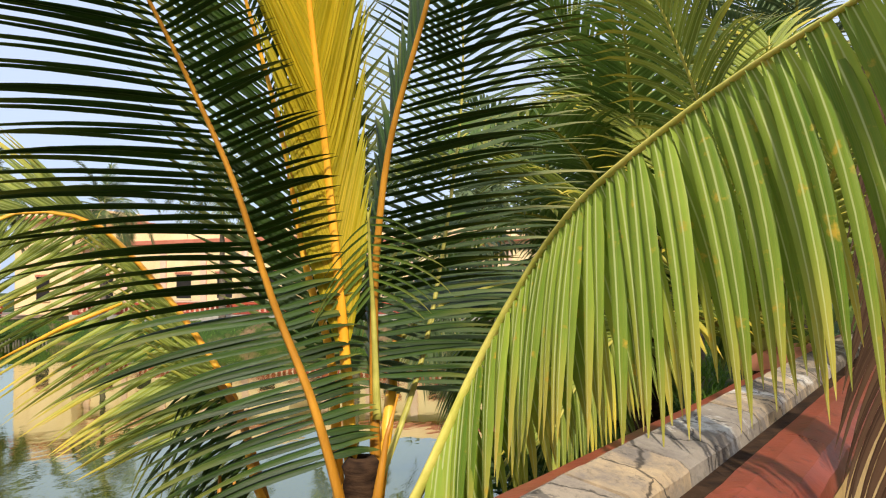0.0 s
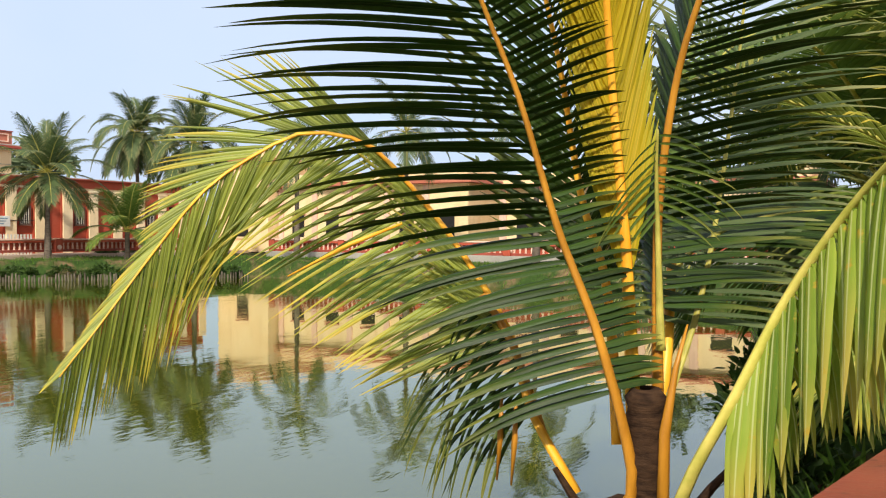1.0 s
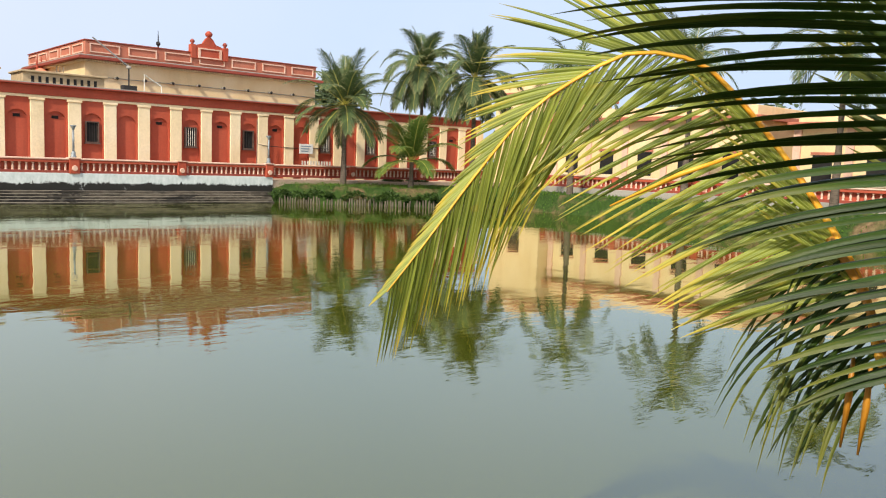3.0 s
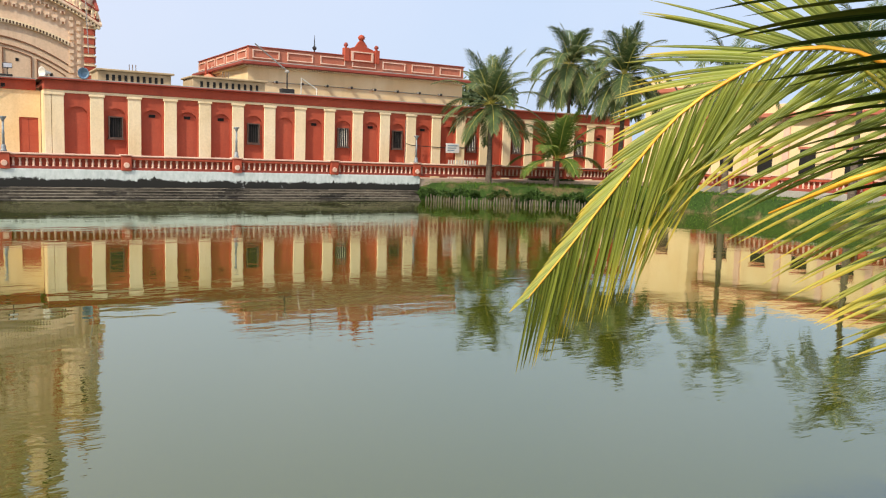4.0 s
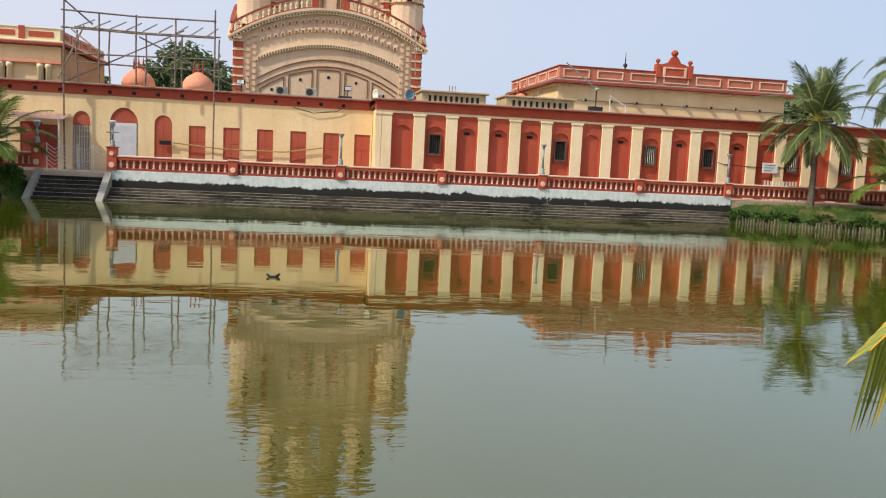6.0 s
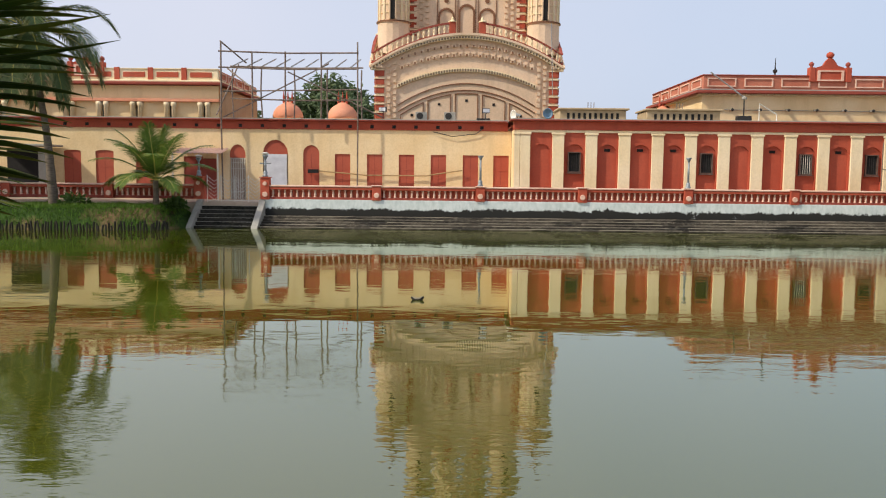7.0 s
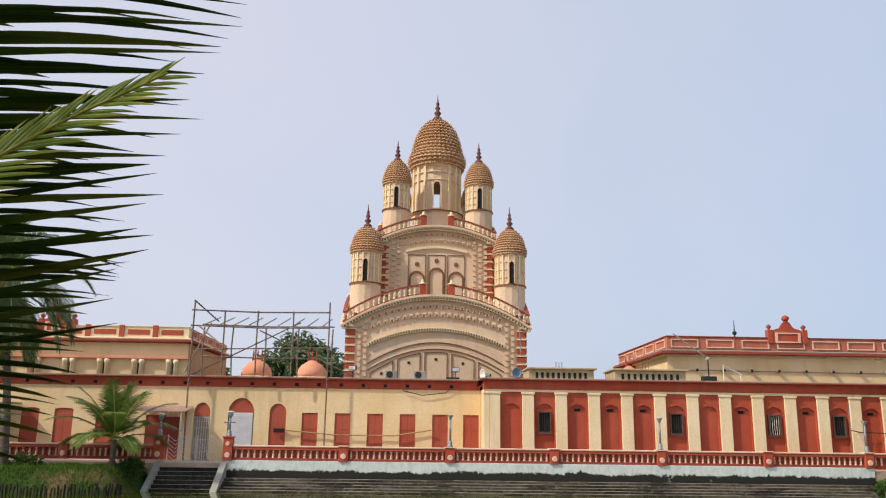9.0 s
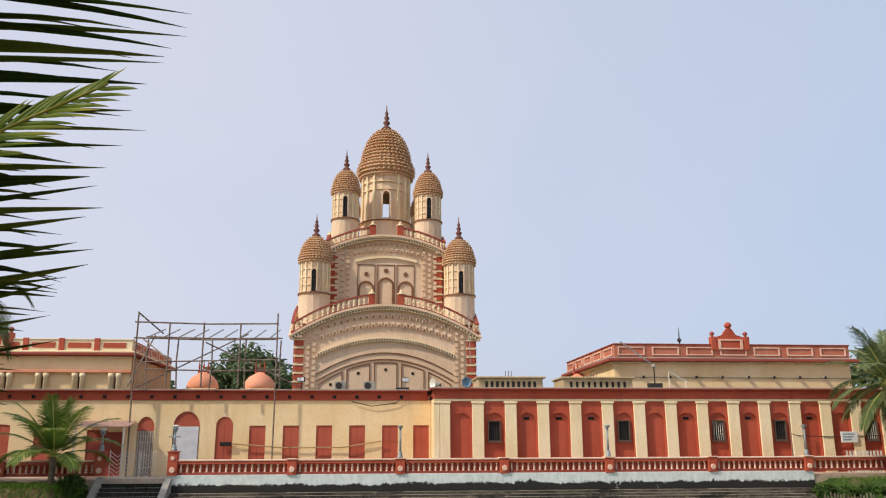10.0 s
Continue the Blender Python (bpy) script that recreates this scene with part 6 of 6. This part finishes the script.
def parapet():
    t = thing("parapet_wall", "low parapet wall with cracked cement coping and red moulding", "parapet", kind="structure")
    part("outer_ledge", sweep([(-0.24, 0.4), (-0.24, 1.93), (-0.20, 1.975), (-0.022, 1.99), (-0.022, 0.4)], -3.4, 7.2, 24, 0.004, 1), M_REDGLOSS, t, "faded red outer ledge")
    part("core", sweep([(-0.02, 0.4), (-0.02, 1.97), (0.34, 1.965), (0.34, 0.4)], -3.4, 7.2), M_PLASTER, t, "yellowed stained plaster wall")
    s = -3.4
    rng = random.Random(9)
    while s < 7.1:
        ln = rng.choice((0.38, 0.62, 0.85, 0.7))
        part("coping_slab", sweep([(-0.012, 1.972), (-0.01, 2.055), (0.012, 2.068), (0.15, 2.038), (0.172, 2.016), (0.178, 1.972)], s + 0.006, min(s + ln, 7.2) - 0.006, 6, 0.003, int(s * 100)), M_COPING, t, "worn cement coping slab")
        s += ln
    # dark strip that fills the groove between coping and moulding
    part("groove", sweep([(0.182, 1.967), (0.182, 1.982), (0.236, 1.982), (0.236, 1.967)], -3.4, 7.2), M_TRUNK, t, "dark strip along the groove")
    s = -3.4
    while s < 7.1:
        part("red_moulding", sweep([(0.24, 1.967), (0.24, 1.99), (0.30, 1.99), (0.385, 1.965), (0.425, 1.93), (0.435, 1.885), (0.42, 1.85), (0.36, 1.835), (0.342, 1.835), (0.342, 1.966)], s + 0.003, s + 1.197, 8, 0.002, int(s * 31)), M_REDGLOSS, t, "rounded moulding in glossy red oxide")
        s += 1.2
    part("terracotta_block", sweep([(-0.30, 1.96), (-0.30, 2.03), (-0.26, 2.06), (-0.06, 2.06), (-0.03, 2.0), (-0.03, 1.96)], 3.6, 4.6, 4, 0.006, 5), M_PINK, t, "orange terracotta block on the ledge")
    return t


parapet()


# ---- things on the roofs ----
def roof_vent(x0, x1, y, z, n):
    t = thing("roof_vent", "browned concrete roof vent with a row of dark slots", "roof vent", "roof vents", at=((x0 + x1) / 2, y, z))
    h = (x1 - x0) / 2
    part("body", bx(-h, h, 0, 2.2, 0, 0.66, 0.02), M_VENT, t)
    part("lid", bx(-h - 0.1, h + 0.15, -0.15, 2.3, 0.664, 0.76, 0.02), M_VENT, t)
    for k in range(n):
        x = -h + 0.45 + (2 * h - 0.9) * k / (n - 1)
        part("slot", bx(x - 0.07, x + 0.07, -0.012, -0.002, 0.16, 0.5), M_DARK, t)
    for k in range(3):
        part("rod", pipe([(-0.1 + 0.16 * k, 1.0, 0.76), (-0.1 + 0.16 * k, 1.0, 1.15)], 0.02, 4), M_RUST, t)
    return t


roof_vent(6.05, 9.55, 43.5, 5.31, 10)
roof_vent(10.65, 14.5, 43.5, 5.31, 10)


def aircon(x, y, z):
    t = thing("air_conditioner", "pale outdoor air conditioner unit with a round fan grille", "air conditioner", "air conditioners on the roof", at=(x, y, z))
    part("casing", bx(-0.42, 0.42, -0.15, 0.15, 0.08, 0.66, 0.02), M_GREY, t)
    part("fan_grille", turned([(0.24, 0), (0.24, 0.02), (0.05, 0.03)], seg=18), M_IRON, t).matrix_basis = pose(-0.1, -0.152, 0.37, 90, 0, 0)
    for s in (-0.3, 0.3):
        part("foot", bx(s - 0.05, s + 0.05, -0.17, 0.17, 0, 0.078), M_IRON, t)
    t.scale = (0.72, 0.72, 0.72)
    return t


aircon(-1.25, 43.4, 5.29)
aircon(0.25, 43.4, 5.29)


def box_thing(name, label, cat, x, y, z, w, d, h, mat):
    t = thing(name, label, cat, at=(x, y, z))
    part("housing", bx(-w / 2, w / 2, -d / 2, d / 2, 0.06, h, 0.02), mat, t)
    part("foot", bx(-w / 3, w / 3, -d / 3, d / 3, 0, 0.058), M_IRON, t)
    return t


box_thing("roof_box", "dark low box on the roof edge", "box", 2.0, 43.2, 5.29, 0.7, 0.3, 0.16, M_IRON)


def flood_light(x, y, z, turn):
    t = thing("flood_light", "flood light on a bent bracket at the roof edge", "flood light", "flood lights on the roof", at=(x, y, z))
    part("bracket", pipe([(0, 0, 0), (0, 0, 0.35), (0.1, -0.1, 0.42)], 0.025, 6), M_IRON, t)
    part("head", bx(-0.2, 0.2, -0.12, 0.06, 0.38, 0.62, 0.03), M_IRON, t)
    part("lens", bx(-0.17, 0.17, -0.132, -0.123, 0.41, 0.59), M_SHUTTER, t)
    t.rotation_euler[2] = radians(turn)
    return t


flood_light(2.1, 42.6, 5.30, 10)
flood_light(-3.2, 42.5, 5.30, -15)


def loudspeaker(x, y, z, turn, col):
    t = thing("horn_loudspeaker", "grey-blue horn loudspeaker on the roof edge", "loudspeaker", "horn loudspeakers", at=(x, y, z))
    part("stand", pipe([(0, 0.1, 0), (0, 0.1, 0.2)], 0.03, 6), M_IRON, t)
    part("horn", turned([(0.06, 0), (0.07, 0.12), (0.12, 0.26), (0.24, 0.4), (0.26, 0.42), (0.22, 0.40), (0.05, 0.2)], seg=18), col, t, smooth=True).matrix_basis = pose(0, 0.25, 0.24, 90, 0, 0)
    t.rotation_euler[2] = radians(turn)
    return t


loudspeaker(5.05, 40.85, 5.31, 10, M_BLUE)
loudspeaker(3.6, 41.9, 5.31, -60, M_GRILLE)


def roof_mast():
    t = thing("roof_mast", "thin mast with a lamp and a slanting pipe on the roof", "mast", at=(15.06, 41.6, 5.31))
    part("box", bx(-0.35, 0.35, -0.2, 0.2, 0, 0.28, 0.02), M_IRON, t)
    part("pole", pipe([(0, 0, 0.28), (0, 0, 1.1)], 0.035, 6), M_IRON, t)
    part("lamp", turned([(0.04, 1.1), (0.13, 1.13), (0.13, 1.21), (0.03, 1.27)], seg=10), M_GREY, t)
    part("slanting_pipe", pipe([(-1.74, 0, 2.45), (0, 0, 1.2)], 0.035, 6), M_STEEL, t)
    part("frame", pipe([(0.78, 0, 0), (0.78, 0, 0.9), (1.67, 0, 0.38), (1.67, 0, 0)], 0.03, 6), M_GRILLE, t)


roof_mast()


def scaffold():
    t = thing("scaffold", "rusty pipe scaffold standing along the roof edge", "scaffold", at=(0, 0, 0))
    rng = random.Random(3)
    for y, zt in ((41.9, 9.1), (44.2, 8.5)):
        for x in (-11.35, -9.8, -8.1, -6.3, -4.46):
            end = x in (-11.35, -4.46) and y < 43
            zb = 1.1 if end else 5.3
            j = rng.uniform(-0.08, 0.08)
            part("upright", pipe([(x, y, zb), (x + j, y, (zb + zt) / 2), (x + j * 0.4, y, zt if end else zt - 0.5)], 0.042, 6), M_RUST, t)
        for z in (8.55, 7.75) if y < 43 else (8.1, 6.4):
            part("ledger", pipe([(-11.5, y, z + 0.05), (-8, y, z - 0.03), (-4.4, y, z + 0.02)], 0.042, 6), M_RUST, t)
    for k in range(9):
        x = -10.8 + 0.75 * k
        part("transom", pipe([(x, 41.9, 7.85), (x + 0.25, 44.2, 8.55)], 0.035, 5), M_STEEL, t)
    for a, b in (((-11.3, 42.0, 5.3), (-6.2, 44.0, 8.3)), ((-9.6, 42.0, 6.6), (-11.6, 44.0, 8.0)), ((-8.0, 42, 7.6), (-3.2, 42.6, 5.4)), ((-11.4, 41.9, 9.1), (-10.6, 44, 8.3)), ((-11.3, 42, 6.6), (-4.5, 42, 6.75)), ((-11.6, 41.8, 5.4), (-11.0, 44, 8.2))):
        part("brace", pipe([a, b], 0.038, 6), M_RUST, t)


scaffold()


def bamboo_pole():
    t = thing("bamboo_pole", "long bamboo pole tied across the red doors", "pole")
    part("pole", pipe([(-6.5, 42.28, 2.62), (-4.0, 42.26, 2.42), (-1.0, 42.26, 2.42), (0.9, 42.28, 2.72)], 0.035, 6), M_BAMBOO, t)
    part("tie", bx(-7.05, -6.5, 42.22, 42.33, 2.5, 2.7, 0.01), M_DARK, t, "dark tied bundle")
    return t


bamboo_pole()


def awning():
    t = thing("awning", "pinkish corrugated sheet awning on white posts", "awning", at=(-12.4, 41.4, 0))
    bm = bmesh.new()
    n = 24
    rows = []
    for k in range(n + 1):
        x = -1.25 + 2.5 * k / n
        dz = 0.025 if k % 2 else -0.025
        rows.append([bm.verts.new(p) for p in ((x, -0.7, 3.42 + dz), (x, 0.95, 3.72 + dz), (x, 0.95, 3.74 + dz), (x, -0.7, 3.44 + dz))])
    for a, b in zip(rows, rows[1:]):
        for j in range(4):
            bm.faces.new((a[j], b[j], b[(j + 1) % 4], a[(j + 1) % 4]))
    part("sheet", bm, M_TIN, t)
    for x in (-1.15, 1.1):
        part("post", pipe([(x, -0.6, 1.1), (x, -0.6, 3.42)], 0.04, 6), M_GRILLE, t)
    part("dark_doorway", bx(-1.0, 0.6, 0.965, 0.985, 1.1, 3.2), M_REDDARK, t)
    return t


awning()


def lean_to():
    t = thing("porch", "dim porch under a grey sloping roof", "porch", at=(-21.3, 41.3, 0))
    part("roof", bx(-1.5, 1.6, -0.6, 1.05, 3.7, 3.8, 0.02), M_GREY, t)
    part("dark_opening", bx(-1.3, 0.6, 1.0, 1.02, 1.1, 3.6), M_DARK, t)
    part("side_panel", bx(0.7, 1.35, 0.2, 0.26, 1.1, 3.6), M_GREY, t)
    part("post", pipe([(-1.35, -0.45, 1.1), (-1.35, -0.45, 3.7)], 0.06, 6), M_GREY, t)


lean_to()


def small_dome(x, y, z, r):
    t = thing("shrine_dome", "small pink shrine dome with three thin finials", "dome", "shrine domes", at=(x, y, z))
    part("drum", bx(-r * 1.05, r * 1.05, -r * 1.05, r * 1.05, -5.6, 0, 0.03), M_PIL, t)
    part("shell", turned([(r, 0), (r * 1.02, r * 0.2), (r * 0.93, r * 0.5), (r * 0.7, r * 0.8), (r * 0.35, r * 1.02), (r * 0.2, r * 1.12)], seg=20), M_PINK, t, smooth=True)
    for k in (-1, 0, 1):
        part("finial", turned([(0.07, r * 1.05), (0.09, r * 1.2), (0.04, r * 1.3), (0.07, r * 1.4), (0.015, r * 1.85)], 0.28 * k, 0, 8), M_RED, t)


for x in (-10.5, -6.85):
    small_dome(x, 55, 6.1, 1.0)
small_dome(15.2, 57.5, 6.3, 1.0)


def cable(name, pts, label):
    t = thing(name, label, "cable")
    part("strand", pipe(pts, 0.02, 4), M_IRON, t)


cable("cable", [(-0.6, 42.3, 4.68), (0.4, 42.28, 4.45), (1.6, 42.3, 4.6), (2.0, 42.3, 4.9)], "black cable sagging along the wall")
cable("cable", [(21.55, 40.42, 3.0), (22.2, 40.88, 2.9), (24.0, 40.86, 2.84), (26.8, 40.88, 2.9)], "grey cable across the gallery front")


def sign_pole():
    t = thing("iron_pole", "thin iron pole in front of the gallery", "pole", at=(21.55, 40.4, 1.1))
    part("shaft", pipe([(0, 0, 0), (0, 0, 3.2)], 0.03, 6), M_RUST, t)


sign_pole()


def white_fence():
    t = thing("picket_fence", "short white picket fence behind the balustrade", "fence", at=(23.9, 39.6, 1.1))
    for k in range(11):
        part("picket", bx(k * 0.18, k * 0.18 + 0.09, 0, 0.03, 0, 1.05), M_GRILLE, t)
    part("rail", bx(0, 1.95, 0.032, 0.06, 0.75, 0.82), M_GRILLE, t)


white_fence()


# ---- far bank to the side ----
tagged(part("bank_kerb", bx(34.7, 35.2, -4.0, 31.6, 0.4, 1.25, 0.02), M_GREY), "grey cement kerb under the balustrade", "kerb", kind="structure")
for k in range(7):
    y = 31.0 - 4.9 * k
    balustrade(4.45, 15, (34.9, y, 1.25), -90)
    pier(34.9, y + 0.22, group="balustrade piers")


def low_house(x0, x1, y0, y1, h, label, trim=True):
    t = thing("low_house", label, "house")
    part("wall", bx(x0, x1, y0, y1, 1.0, h), M_CREAM, t)
    part("roof", bx(x0 - 0.5, x1 + 0.3, y0 - 0.4, y1 + 0.4, h, h + 0.25, 0.02), M_FADEDHAZE, t)
    part("parapet", bx(x0 - 0.1, x1, y0, y1, h + 0.252, h + 0.8, 0.02), M_CREAM, t)
    n = int((y1 - y0) / 2.4)
    for k in range(n):
        y = y0 + (k + 0.5) * (y1 - y0) / n
        w = part("window", bx(x0 - 0.03, x0 - 0.004, y - 0.5, y + 0.5, 2.0, 3.4), M_DARK, t)
        part("window_frame", bx(x0 - 0.07, x0 - 0.032, y - 0.6, y + 0.6, 3.42, 3.55), M_FADEDHAZE, w)
        part("window_sill", bx(x0 - 0.1, x0 - 0.033, y - 0.6, y + 0.6, 1.88, 1.98), M_PIL, w)
        if trim:
            part("pilaster", bx(x0 - 0.12, x0 - 0.002, y + (y1 - y0) / n / 2 - 0.2, y + (y1 - y0) / n / 2 + 0.2, 1.0, h - 0.02), M_BALUST, t)


low_house(40.0, 47.0, 36.3, 40.8, 6.9, "tall plain cream house at the corner of the pond", False)
low_house(41.0, 48.0, 22.0, 36.0, 5.2, "low cream house with red trim on the far bank")
low_house(41.5, 48.5, 4.0, 20.0, 4.8, "low cream house with plain parapet on the far bank")


def floating_leaf():
    t = thing("floating_debris", "dark curled husk floating on the pond", "debris", at=(-0.48, 15.9, 0))
    bm = bmesh.new()
    tube(bm, [(-0.16, 0, 0.07), (-0.07, 0, 0.0), (0.07, 0, 0.0), (0.16, 0, 0.08)], [0.02, 0.05, 0.05, 0.02], 8)
    part("husk", bm, M_DARK, t, smooth=True)
    part("inner_husk", pipe([(-0.12, -0.02, 0.085), (-0.05, -0.03, 0.045), (0.05, -0.03, 0.045), (0.12, -0.02, 0.09)], [0.01, 0.022, 0.022, 0.01], 6), M_SILT, t, "pale inner side of the husk")
    t.scale = (0.8, 0.8, 0.8)



floating_leaf()


# plain walls added out of view behind the camera to block low sky light
tagged(part("sky_block_south", bx(-26, 10, -9.4, -9.0, 0.6, 7.0), M_CREAM), "plain cream wall added out of view to block sky light", "wall", kind="structure")
tagged(part("sky_block_west", bx(-16.4, -16.0, -9.0, 0.5, 0.6, 6.0), M_CREAM), "plain cream wall added out of view to block sky light", "wall", kind="structure")
